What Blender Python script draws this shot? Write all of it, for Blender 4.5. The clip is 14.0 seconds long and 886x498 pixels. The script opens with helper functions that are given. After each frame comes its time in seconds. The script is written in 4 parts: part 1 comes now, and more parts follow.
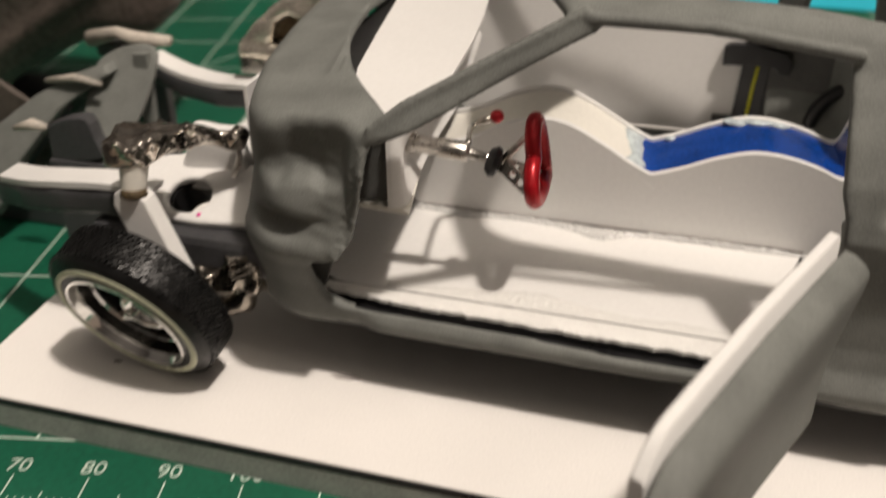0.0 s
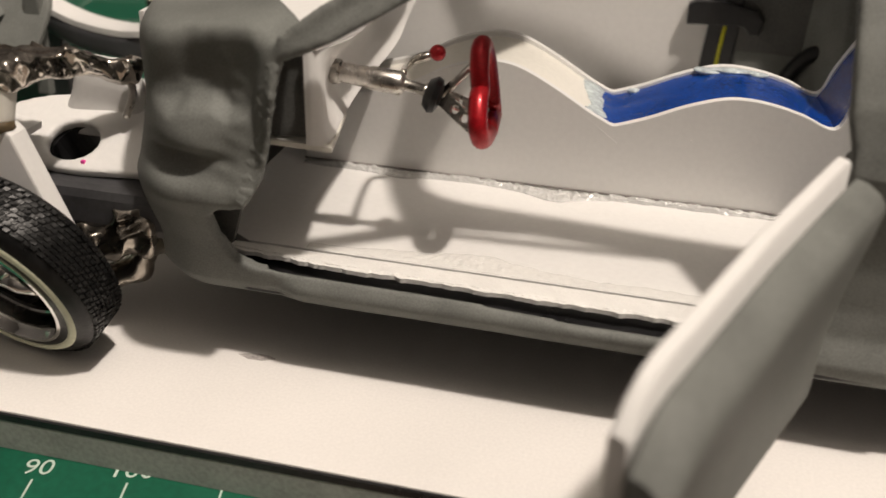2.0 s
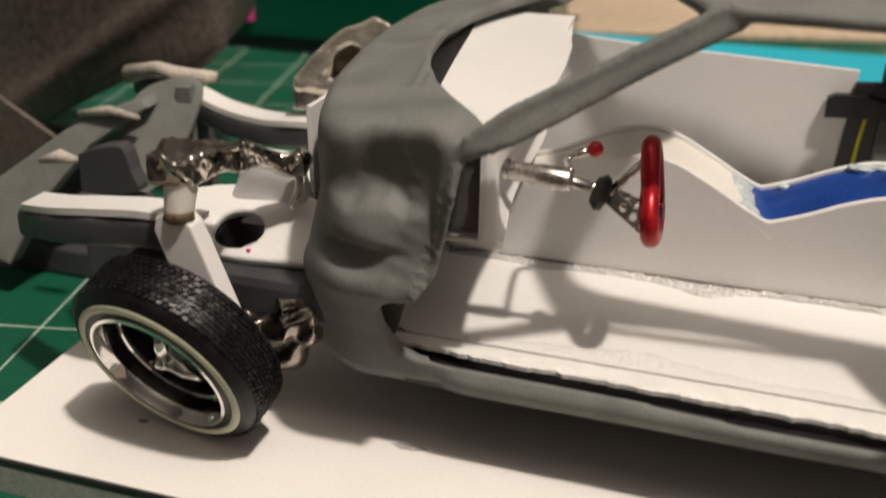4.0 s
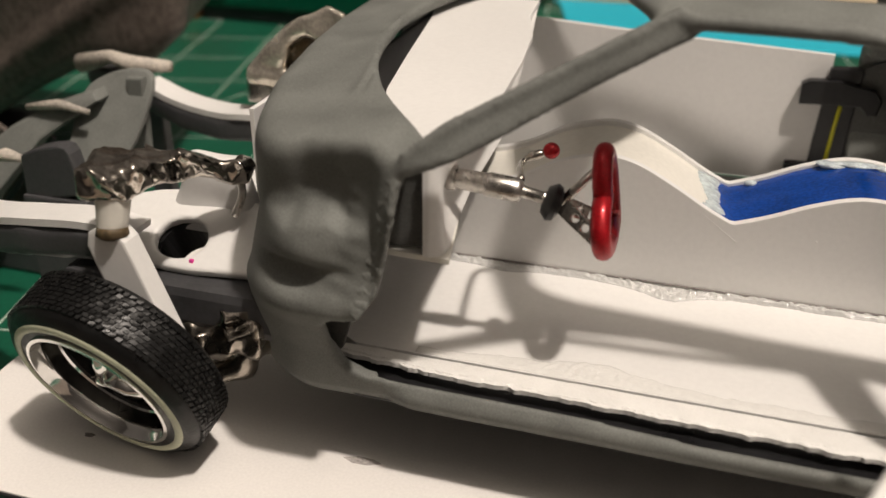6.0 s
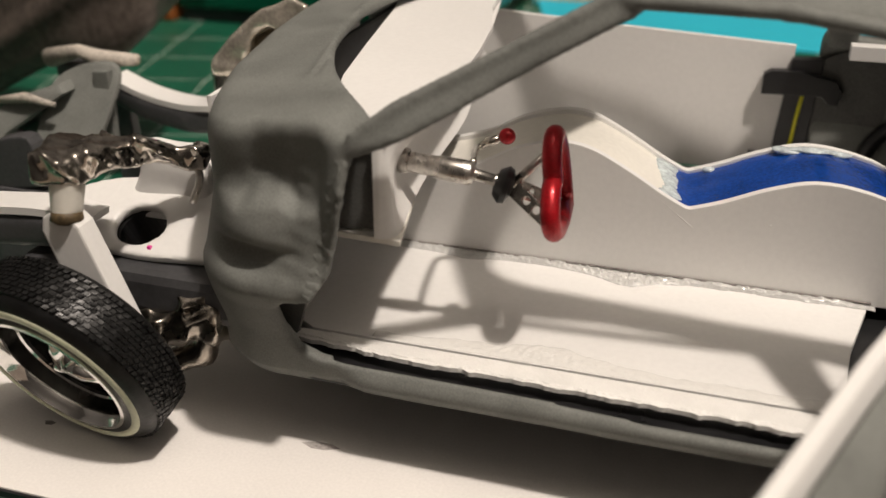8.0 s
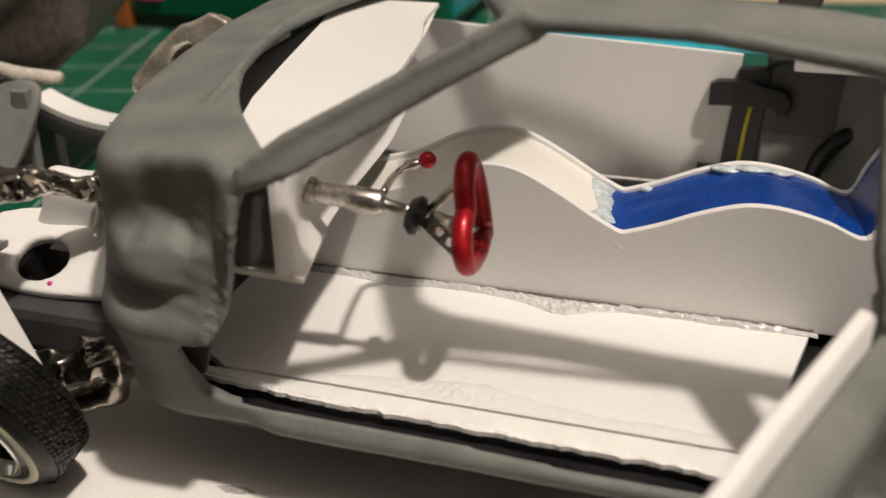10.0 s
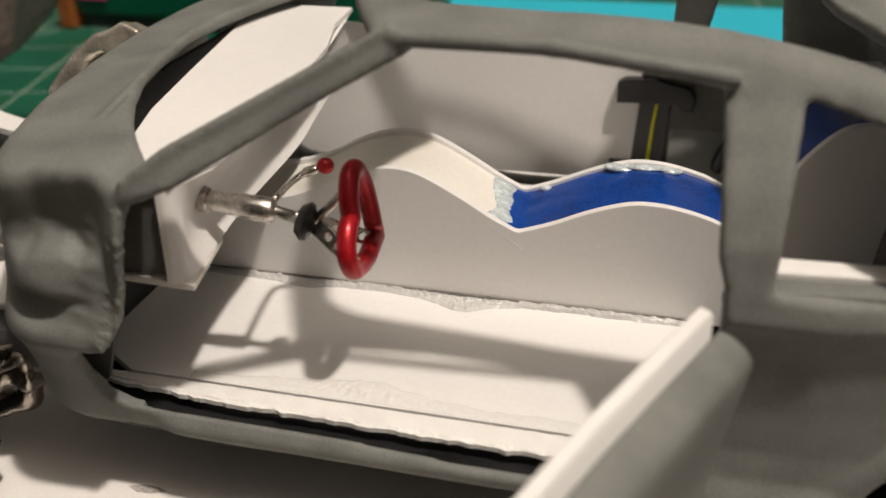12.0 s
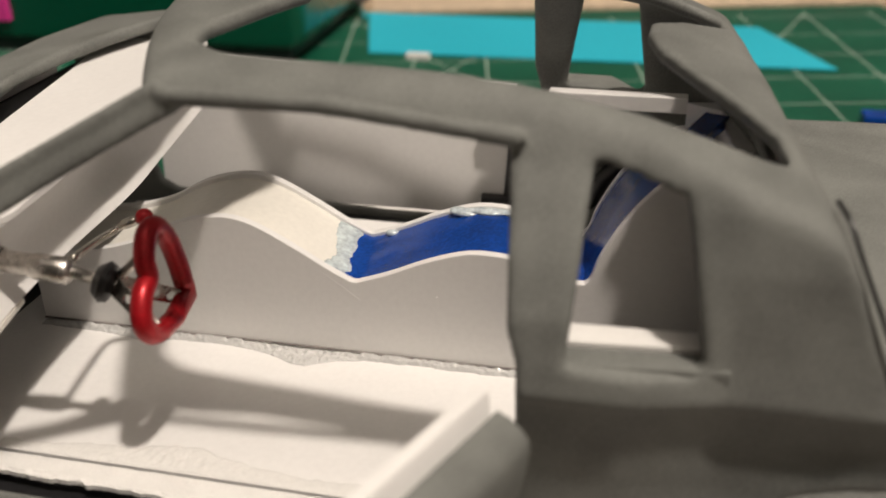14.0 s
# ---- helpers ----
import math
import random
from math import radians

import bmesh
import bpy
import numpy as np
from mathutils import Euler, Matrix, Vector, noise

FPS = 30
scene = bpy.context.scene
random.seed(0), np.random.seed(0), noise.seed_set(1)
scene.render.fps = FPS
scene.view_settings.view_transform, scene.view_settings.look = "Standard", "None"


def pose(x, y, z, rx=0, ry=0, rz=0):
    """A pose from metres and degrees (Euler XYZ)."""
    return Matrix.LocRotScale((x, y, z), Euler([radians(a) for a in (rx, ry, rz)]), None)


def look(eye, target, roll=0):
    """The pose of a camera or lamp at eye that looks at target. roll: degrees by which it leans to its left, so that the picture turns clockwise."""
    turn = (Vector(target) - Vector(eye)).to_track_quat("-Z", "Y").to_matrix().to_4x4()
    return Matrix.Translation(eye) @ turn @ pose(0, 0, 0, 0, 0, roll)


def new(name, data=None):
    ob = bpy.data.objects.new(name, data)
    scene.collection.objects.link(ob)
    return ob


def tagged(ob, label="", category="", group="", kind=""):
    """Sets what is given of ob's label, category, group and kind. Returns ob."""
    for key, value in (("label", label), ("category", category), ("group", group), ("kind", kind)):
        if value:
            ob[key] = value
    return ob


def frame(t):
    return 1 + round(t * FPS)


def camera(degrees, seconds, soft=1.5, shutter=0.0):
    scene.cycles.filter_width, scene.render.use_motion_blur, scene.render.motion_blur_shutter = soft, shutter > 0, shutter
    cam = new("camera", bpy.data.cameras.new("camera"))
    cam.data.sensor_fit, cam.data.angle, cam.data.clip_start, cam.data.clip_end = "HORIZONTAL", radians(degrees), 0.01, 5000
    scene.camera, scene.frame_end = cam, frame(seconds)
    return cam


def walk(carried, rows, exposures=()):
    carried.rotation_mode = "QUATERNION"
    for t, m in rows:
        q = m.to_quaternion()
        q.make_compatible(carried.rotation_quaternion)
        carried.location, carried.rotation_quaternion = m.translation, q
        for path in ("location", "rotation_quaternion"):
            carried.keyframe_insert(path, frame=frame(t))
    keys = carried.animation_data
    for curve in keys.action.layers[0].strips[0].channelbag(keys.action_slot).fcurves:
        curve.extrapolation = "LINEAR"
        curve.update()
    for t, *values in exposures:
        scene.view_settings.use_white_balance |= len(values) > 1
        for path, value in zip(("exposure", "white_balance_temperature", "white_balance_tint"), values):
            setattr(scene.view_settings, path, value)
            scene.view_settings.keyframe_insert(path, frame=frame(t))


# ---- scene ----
cam = camera(48.11, 14.0, soft=1.5, shutter=0.4)
cam.data.dof.use_dof, cam.data.dof.focus_distance, cam.data.dof.aperture_fstop = True, 0.112, 30.0
# seconds, metres, degrees: yaw, pitch, roll
PATH = [
    (0.0, 0.01049, -0.12454, 0.08852, 18.205, -30.642, -1.388),
    (0.2, 0.00740, -0.11730, 0.09142, 16.703, -30.963, -0.443),
    (0.5, 0.00588, -0.11011, 0.08297, 16.330, -30.240, 0.214),
    (1.0, 0.00458, -0.10768, 0.06839, 14.545, -28.830, 2.176),
    (1.5, 0.00490, -0.10726, 0.06873, 14.006, -28.615, 2.504),
    (2.0, 0.00782, -0.11282, 0.07133, 14.335, -28.753, 0.953),
    (2.5, 0.01545, -0.10967, 0.07179, 17.691, -27.814, -2.986),
    (3.0, 0.01471, -0.10971, 0.06899, 19.563, -25.787, -2.400),
    (3.5, 0.00371, -0.11342, 0.06675, 20.827, -23.735, -1.195),
    (4.0, -0.00238, -0.11540, 0.07374, 18.551, -24.651, 0.212),
    (4.2, -0.00252, -0.11475, 0.07767, 18.311, -24.677, 0.207),
    (6.3, 0.00122, -0.10738, 0.07681, 18.483, -27.343, -0.463),
    (6.5, 0.00151, -0.10838, 0.07465, 18.416, -27.198, -0.459),
    (7.0, 0.00338, -0.10823, 0.07485, 18.272, -27.288, -0.411),
    (7.2, 0.00426, -0.10818, 0.07431, 18.208, -27.108, -0.430),
    (9.3, 0.00597, -0.10603, 0.07704, 17.861, -26.653, -0.626),
    (9.5, 0.00720, -0.10270, 0.07626, 17.688, -26.872, -0.624),
    (10.0, 0.01044, -0.09913, 0.07565, 17.516, -26.971, -1.094),
    (10.5, 0.01360, -0.09771, 0.07476, 16.970, -26.939, -1.549),
    (11.0, 0.01643, -0.09624, 0.07672, 16.662, -27.588, -1.385),
    (11.5, 0.01798, -0.09823, 0.07687, 16.225, -27.605, -1.680),
    (12.0, 0.01958, -0.09912, 0.07850, 16.127, -27.726, -1.672),
    (12.5, 0.02253, -0.09640, 0.07764, 15.483, -28.048, -1.808),
    (13.0, 0.02686, -0.09326, 0.07702, 15.204, -27.932, -2.087),
    (13.5, 0.02921, -0.09081, 0.07710, 14.742, -27.719, -1.665),
    (14.0, 0.03214, -0.08882, 0.08001, 14.095, -27.419, -1.543),
]
walk(cam, [(t, pose(x, y, z, 90 + pitch, 0, yaw) @ pose(0, 0, 0, 0, 0, roll)) for t, x, y, z, yaw, pitch, roll in PATH])

# ---- light ----
world = bpy.data.worlds.new("room_air")
world.use_nodes = True
scene.world = world
world.node_tree.nodes["Background"].inputs[0].default_value = (1.0, 0.90, 0.80, 1)
world.node_tree.nodes["Background"].inputs[1].default_value = 0.30

SUN_TO = Vector((0.355, -0.225, 1.0)).normalized()
lamp_data = bpy.data.lights.new("ceiling_bulb", "POINT")
lamp_data.shadow_soft_size = 0.04
lamp_data.energy, lamp_data.color = 89.0, (1.0, 0.885, 0.785)
lamp = new("ceiling_bulb", lamp_data)
lamp.matrix_world = look(SUN_TO * 1.6, (0, 0, 0))
scene.view_settings.exposure = 0.0

# ---- tools ----
from mathutils import noise as mnoise

# all shapes are given in millimetres ----
MM = 0.001


def smat(name, color, rough=0.5, metal=0.0, vary=0.12, scale=0.4, bump=0.15, fine=3.0, coat=0.0, trans=0.0, spec=0.5, dirt=None):
    """A surface with tone variation at two scales and a fine relief. scale, fine: features per millimetre."""
    m = bpy.data.materials.new(name)
    m.use_nodes = True
    nt = m.node_tree
    b = nt.nodes["Principled BSDF"]
    co = nt.nodes.new("ShaderNodeTexCoord")
    n1, n2 = nt.nodes.new("ShaderNodeTexNoise"), nt.nodes.new("ShaderNodeTexNoise")
    n1.inputs["Scale"].default_value, n2.inputs["Scale"].default_value = scale * 1000 * 0.35, fine * 1000 * 0.35
    n1.inputs["Detail"].default_value = n2.inputs["Detail"].default_value = 4
    add = nt.nodes.new("ShaderNodeMath")
    add.operation = "ADD"
    half = nt.nodes.new("ShaderNodeMath")
    half.operation, half.inputs[1].default_value = "MULTIPLY", 0.5
    for n in (n1, n2):
        nt.links.new(co.outputs["Object"], n.inputs["Vector"])
    nt.links.new(n1.outputs["Fac"], add.inputs[0])
    nt.links.new(n2.outputs["Fac"], add.inputs[1])
    nt.links.new(add.outputs[0], half.inputs[0])
    ramp = nt.nodes.new("ShaderNodeValToRGB")
    lo = [c * (1 - vary) for c in color] if dirt is None else dirt
    hi = [min(1, c * (1 + vary)) for c in color]
    ramp.color_ramp.elements[0].position, ramp.color_ramp.elements[1].position = 0.34, 0.62
    ramp.color_ramp.elements[0].color, ramp.color_ramp.elements[1].color = (*lo, 1), (*hi, 1)
    nt.links.new(half.outputs[0], ramp.inputs[0])
    nt.links.new(ramp.outputs[0], b.inputs["Base Color"])
    b.inputs["Metallic"].default_value = metal
    b.inputs["Coat Weight"].default_value, b.inputs["Coat Roughness"].default_value = coat, 0.12
    b.inputs["Transmission Weight"].default_value = trans
    b.inputs["Specular IOR Level"].default_value = spec
    mr = nt.nodes.new("ShaderNodeMapRange")
    mr.inputs["From Min"].default_value, mr.inputs["From Max"].default_value = 0.3, 0.7
    mr.inputs["To Min"].default_value, mr.inputs["To Max"].default_value = max(0.02, rough - 0.09), min(1, rough + 0.09)
    nt.links.new(n1.outputs["Fac"], mr.inputs["Value"])
    nt.links.new(mr.outputs[0], b.inputs["Roughness"])
    if bump:
        bp = nt.nodes.new("ShaderNodeBump")
        bp.inputs["Strength"].default_value, bp.inputs["Distance"].default_value = bump, 0.00012
        nt.links.new(half.outputs[0], bp.inputs["Height"])
        nt.links.new(bp.outputs[0], b.inputs["Normal"])
    return m


primer = smat("grey_primer", (0.168, 0.174, 0.162), 0.6, vary=0.24, scale=0.5, bump=0.34, fine=14, spec=0.18)
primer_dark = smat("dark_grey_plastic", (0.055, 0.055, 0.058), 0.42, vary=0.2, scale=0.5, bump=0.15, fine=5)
styrene = smat("white_styrene", (0.79, 0.78, 0.76), 0.42, vary=0.03, scale=0.15, bump=0.05, fine=4)
cream = smat("yellowed_styrene", (0.79, 0.765, 0.695), 0.38, vary=0.05, scale=0.2, bump=0.06, fine=4)
rough_white = smat("torn_white_styrene", (0.80, 0.79, 0.76), 0.42, vary=0.05, scale=1.2, bump=0.9, fine=12)
paper = smat("white_board_paper", (0.80, 0.775, 0.745), 0.75, vary=0.05, scale=0.14, bump=0.12, fine=8)
foam = smat("grey_board_edge", (0.30, 0.32, 0.29), 0.7, vary=0.2, scale=0.8, bump=0.5, fine=5)
blue = smat("glossy_blue_paint", (0.003, 0.045, 0.265), 0.14, vary=0.35, scale=0.4, bump=0.7, fine=7)
red = smat("candy_red_paint", (0.40, 0.006, 0.012), 0.36, metal=0.45, vary=0.35, scale=1.2, bump=0.2, fine=12, coat=0.25)
chrome = smat("dull_chrome_plating", (0.62, 0.58, 0.52), 0.16, metal=1.0, vary=0.25, scale=0.8, bump=0.35, fine=2.5)
# chrome coloured dark in place of the dark surroundings it would mirror
dark_chrome = smat("chrome_with_painted_reflection", (0.07, 0.068, 0.065), 0.22, metal=1.0, vary=0.4, scale=0.8, bump=0.3, fine=3)
steel = smat("bare_steel", (0.60, 0.57, 0.53), 0.28, metal=1.0, vary=0.3, scale=1.0, bump=0.3, fine=5)
foil = smat("crumpled_foil", (0.66, 0.61, 0.55), 0.16, metal=1.0, vary=0.4, scale=1.2, bump=0.7, fine=3)
bright_chrome = smat("bright_chrome_plating", (0.80, 0.79, 0.77), 0.09, metal=1.0, vary=0.1, scale=0.8, bump=0.2, fine=2.5)
rubber = smat("black_tyre_rubber", (0.006, 0.006, 0.006), 0.36, vary=0.4, scale=2, bump=0.6, fine=10, spec=0.35)
inner_grey = smat("grey_inner_plastic", (0.105, 0.106, 0.1), 0.6, vary=0.22, scale=0.5, bump=0.3, fine=10, spec=0.2)
cast = smat("cast_silver_plating", (0.76, 0.70, 0.60), 0.24, metal=0.7, vary=0.3, scale=0.6, bump=0.4, fine=6)
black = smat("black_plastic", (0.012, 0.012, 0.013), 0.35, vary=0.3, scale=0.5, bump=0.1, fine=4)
whitewall = smat("aged_whitewall", (0.62, 0.63, 0.47), 0.5, vary=0.12, scale=0.8, bump=0.1, fine=5)
mat_green = smat("green_cutting_mat", (0.004, 0.085, 0.045), 0.5, vary=0.22, scale=0.1, bump=0.25, fine=3)
mat_line = smat("pale_mat_print", (0.50, 0.60, 0.52), 0.6, vary=0.15, scale=0.5, bump=0, fine=6)
cyan = smat("cyan_card", (0.02, 0.46, 0.60), 0.6, vary=0.05, scale=0.05, bump=0.1, fine=4)
dark_wood = smat("dark_table_wood", (0.15, 0.12, 0.095), 0.55, vary=0.3, scale=0.03, bump=0.2, fine=1)
wood = smat("pale_wood", (0.58, 0.46, 0.33), 0.6, vary=0.2, scale=0.03, bump=0.2, fine=1)
floor_dark = smat("unseen_floor_grey", (0.055, 0.06, 0.06), 0.6, vary=0.25, scale=0.004, bump=0, fine=0.1)
pink = smat("pink_marker", (0.85, 0.05, 0.35), 0.6, bump=0)
yellow = smat("yellow_wire", (0.62, 0.60, 0.03), 0.45, bump=0.05)
glue = smat("clear_dried_glue", (0.86, 0.86, 0.84), 0.05, vary=0.05, scale=3, bump=1.0, fine=8, trans=0.45, spec=0.8)
glue_film = smat("dried_white_glue_film", (0.78, 0.77, 0.74), 0.09, vary=0.04, scale=2.5, bump=1.0, fine=8, spec=0.7)
scraped = smat("scraped_pale_plastic", (0.42, 0.38, 0.33), 0.6, vary=0.4, scale=0.6, bump=0.5, fine=6)
smear_grey = smat("light_grey_smear", (0.42, 0.39, 0.37), 0.7, vary=0.35, scale=1.2, bump=0.1, fine=8)
# grey of a board smudge and of the shade drawn along the console foot
smudge_shade = smat("smudge_and_shade_grey", (0.20, 0.18, 0.17), 0.7, vary=0.5, scale=1.5, bump=0.1, fine=6)
# tone of the unseen wall behind the camera, darkened to cut near-side fill
dim_wall = smat("unseen_dim_wall", (0.07, 0.065, 0.06), 0.9, vary=0.1, scale=0.004, bump=0, fine=0.1)
brown_dirt = smat("brown_dirt", (0.10, 0.07, 0.035), 0.6, vary=0.5, scale=1.5, bump=0.6, fine=5)
ceiling_white = smat("ceiling_paint", (0.36, 0.35, 0.33), 0.9, vary=0.04, scale=0.002, bump=0, fine=0.05)
wallpaint = smat("room_wall_paint", (0.12, 0.115, 0.11), 0.8, vary=0.04, scale=0.002, bump=0, fine=0.05)
ribbed_tan = smat("stained_grey_plastic", (0.08, 0.065, 0.055), 0.5, vary=0.6, scale=0.09, bump=0.25, fine=2)
orange = smat("orange_brown_plastic", (0.30, 0.09, 0.02), 0.5, vary=0.3, scale=0.1)
teal = smat("dark_green_gloss", (0.0, 0.07, 0.035), 0.25, vary=0.2, scale=0.05, bump=0.05, coat=0.4)


def mesh_of(name, verts, faces, smooth=False):
    me = bpy.data.meshes.new(name)
    v = np.asarray(verts, float) * MM
    me.from_pydata(v.tolist(), [], [list(map(int, f)) for f in faces])
    me.validate()
    if smooth:
        me.polygons.foreach_set("use_smooth", [True] * len(me.polygons))
    me.update()
    return me


def part(name, data, material, parent=None, label="", smooth=False):
    """data: a bmesh in millimetres, or (verts, faces)."""
    if isinstance(data, bmesh.types.BMesh):
        bmesh.ops.recalc_face_normals(data, faces=data.faces)
        data.verts.index_update()
        vs, fs = [tuple(v.co) for v in data.verts], [[v.index for v in f.verts] for f in data.faces]
        data.free()
    else:
        vs, fs = data
    me = mesh_of(name, vs, fs, smooth)
    me.materials.append(material)
    ob = new(name, me)
    if parent is not None:
        ob.parent = parent
    if label:
        ob["label"] = label
    if smooth == "angle":
        me.set_sharp_from_angle(angle=radians(40))
    return ob


def thing(name, label, category, at=(0, 0, 0), group="", kind=""):
    e = new(name)
    e.empty_display_size = 0.005
    return tagged(e, label, category, group, kind)


def box(x0, x1, y0, y1, z0, z1, bevel=0.2, seg=2):
    bm = bmesh.new()
    bmesh.ops.create_cube(bm, size=1)
    for v in bm.verts:
        v.co = Vector(((x0 + x1) / 2 + v.co.x * (x1 - x0), (y0 + y1) / 2 + v.co.y * (y1 - y0), (z0 + z1) / 2 + v.co.z * (z1 - z0)))
    if bevel:
        bmesh.ops.bevel(bm, geom=bm.edges[:], offset=bevel, segments=seg, affect="EDGES", profile=0.6)
    return bm


def prism(outline, axis, a, b, bevel=0.15):
    """An outline in the two other axes, carried along one axis from a to b."""
    bm = bmesh.new()
    def place(p, s):
        return {"x": (s, p[0], p[1]), "y": (p[0], s, p[1]), "z": (p[0], p[1], s)}[axis]
    lo = [bm.verts.new(place(p, a)) for p in outline]
    hi = [bm.verts.new(place(p, b)) for p in outline]
    n = len(outline)
    bm.faces.new(lo), bm.faces.new(hi)
    sides = [bm.faces.new((lo[i], lo[(i + 1) % n], hi[(i + 1) % n], hi[i])) for i in range(n)]
    bmesh.ops.recalc_face_normals(bm, faces=bm.faces)
    if bevel:
        rim = [e for e in bm.edges if any(f not in sides for f in e.link_faces)]
        bmesh.ops.bevel(bm, geom=rim, offset=bevel, segments=2, affect="EDGES", profile=0.6)
    bmesh.ops.triangulate(bm, faces=[f for f in bm.faces if len(f.verts) > 4])
    return bm


def ribbon(points, wide, thick, closed=False):
    """A strip of card that follows points (x, z), from y0 to y1 (wide), with a thickness."""
    bm = bmesh.new()
    p = [Vector((x, 0, z)) for x, z in points]
    rows = []
    for i, c in enumerate(p):
        d = (p[min(i + 1, len(p) - 1)] - p[max(i - 1, 0)]).normalized()
        nrm = Vector((-d.z, 0, d.x)) * thick
        y0, y1 = wide(i) if callable(wide) else wide
        rows.append([bm.verts.new((c.x, y0, c.z)), bm.verts.new((c.x, y1, c.z)), bm.verts.new((c.x + nrm.x, y1, c.z + nrm.z)), bm.verts.new((c.x + nrm.x, y0, c.z + nrm.z))])
    for a, b in zip(rows, rows[1:]):
        for k in range(4):
            bm.faces.new((a[k], a[(k + 1) % 4], b[(k + 1) % 4], b[k]))
    bm.faces.new(rows[0]), bm.faces.new(rows[-1])
    return bm


def tube(points, r, sides=10, closed=False, flat=1.0):
    """A round bar along points; r a number or one radius a point."""
    pts = [Vector(p) for p in points]
    n = len(pts)
    rr = [r] * n if not hasattr(r, "__len__") else r
    verts, faces = [], []
    ref = None
    for i, c in enumerate(pts):
        if closed:
            d = (pts[(i + 1) % n] - pts[i - 1]).normalized()
        else:
            d = (pts[min(i + 1, n - 1)] - pts[max(i - 1, 0)]).normalized()
        if ref is None:
            ref = d.orthogonal().normalized()
        ref = (ref - d * ref.dot(d)).normalized()
        side = d.cross(ref)
        for k in range(sides):
            a = 2 * math.pi * k / sides
            verts.append(tuple(c + rr[i] * (math.cos(a) * ref + flat * math.sin(a) * side)))
    for i in range(n if closed else n - 1):
        j = (i + 1) % n
        for k in range(sides):
            faces.append((i * sides + k, i * sides + (k + 1) % sides, j * sides + (k + 1) % sides, j * sides + k))
    if not closed:
        faces += [tuple(range(sides))[::-1], tuple((n - 1) * sides + k for k in range(sides))]
    return verts, faces


def lathe(profile, centre, axis, sides=48, cap=True):
    """A turned shape: profile of (along the axis, radius)."""
    a = Vector(axis).normalized()
    u = a.cross(Vector((0, 0, 1))).normalized() if abs(a.z) < 0.95 else Vector((1, 0, 0))
    v = a.cross(u)
    c = Vector(centre)
    verts, faces = [], []
    for s, r in profile:
        for k in range(sides):
            t = 2 * math.pi * k / sides
            verts.append(tuple(c + a * s + r * (math.cos(t) * u + math.sin(t) * v)))
    for i in range(len(profile) - 1):
        for k in range(sides):
            faces.append((i * sides + k, i * sides + (k + 1) % sides, (i + 1) * sides + (k + 1) % sides, (i + 1) * sides + k))
    if cap:
        faces += [tuple(range(sides))[::-1], tuple((len(profile) - 1) * sides + k for k in range(sides))]
    return verts, faces


def smooth_line(points, per=6):
    """Catmull-Rom through points of any dimension."""
    p = [np.array(q, float) for q in points]
    p = [2 * p[0] - p[1]] + p + [2 * p[-1] - p[-2]]
    out = []
    for i in range(1, len(p) - 2):
        for k in range(per):
            t = k / per
            out.append(0.5 * (2 * p[i] + (p[i + 1] - p[i - 1]) * t + (2 * p[i - 1] - 5 * p[i] + 4 * p[i + 1] - p[i + 2]) * t * t + (3 * p[i] - p[i - 1] - 3 * p[i + 1] + p[i + 2]) * t**3))
    out.append(p[-2])
    return [tuple(float(c) for c in q) for q in out]


def field_mesh(field, lo, hi, step):
    """The skin (surface nets) of a solid given by field(x, y, z) < 0."""
    ax = [np.arange(a, b + step, step) for a, b in zip(lo, hi)]
    X, Y, Z = np.meshgrid(*ax, indexing="ij", sparse=True)
    V = np.broadcast_to(field(X, Y, Z), tuple(len(a) for a in ax)).astype(np.float32)
    inside = V < 0
    n = np.array(V.shape) - 1
    total, count = np.zeros((*n, 3), np.float32), np.zeros(n, np.float32)
    corner = [(i, j, k) for i in (0, 1) for j in (0, 1) for k in (0, 1)]
    cut = lambda A, c: A[c[0] : c[0] + n[0], c[1] : c[1] + n[1], c[2] : c[2] + n[2]]
    for c in corner:
        for axis in range(3):
            if c[axis] == 0:
                d = tuple(v + (1 if i == axis else 0) for i, v in enumerate(c))
                a, b = cut(V, c), cut(V, d)
                cross = (a < 0) != (b < 0)
                t = np.where(cross, a / np.where(cross, a - b, 1), 0)
                for i in range(3):
                    total[..., i] += np.where(cross, c[i] + (t if i == axis else 0), 0)
                count += cross
    cell = count > 0
    index = np.full(n, -1, int)
    index[cell] = np.arange(cell.sum())
    at = np.argwhere(cell)
    verts = (at + total[cell] / count[cell][:, None]) * step + np.array(lo)
    faces = []
    for axis in range(3):
        u, v = (axis + 1) % 3, (axis + 2) % 3
        a = inside
        sl = [slice(None)] * 3
        s0, s1 = list(sl), list(sl)
        s0[axis], s1[axis] = slice(0, -1), slice(1, None)
        cross = a[tuple(s0)] != a[tuple(s1)]
        e = np.argwhere(cross)
        e = e[(e[:, u] > 0) & (e[:, v] > 0) & (e[:, u] < n[u]) & (e[:, v] < n[v])]
        du, dv = np.eye(3, dtype=int)[u], np.eye(3, dtype=int)[v]
        q = np.stack([index[tuple((e - du - dv).T)], index[tuple((e - dv).T)], index[tuple(e.T)], index[tuple((e - du).T)]], 1)
        flip = ~inside[tuple(e.T)]
        q[flip] = q[flip][:, ::-1]
        faces.append(q)
    faces = np.concatenate(faces)
    return verts, faces


def smax(a, b, k=1.0):
    h = np.clip(0.5 - 0.5 * (b - a) / k, 0, 1)
    return b + (a - b) * h + k * h * (1 - h)


def smin(a, b, k=1.0):
    return -smax(-a, -b, k)


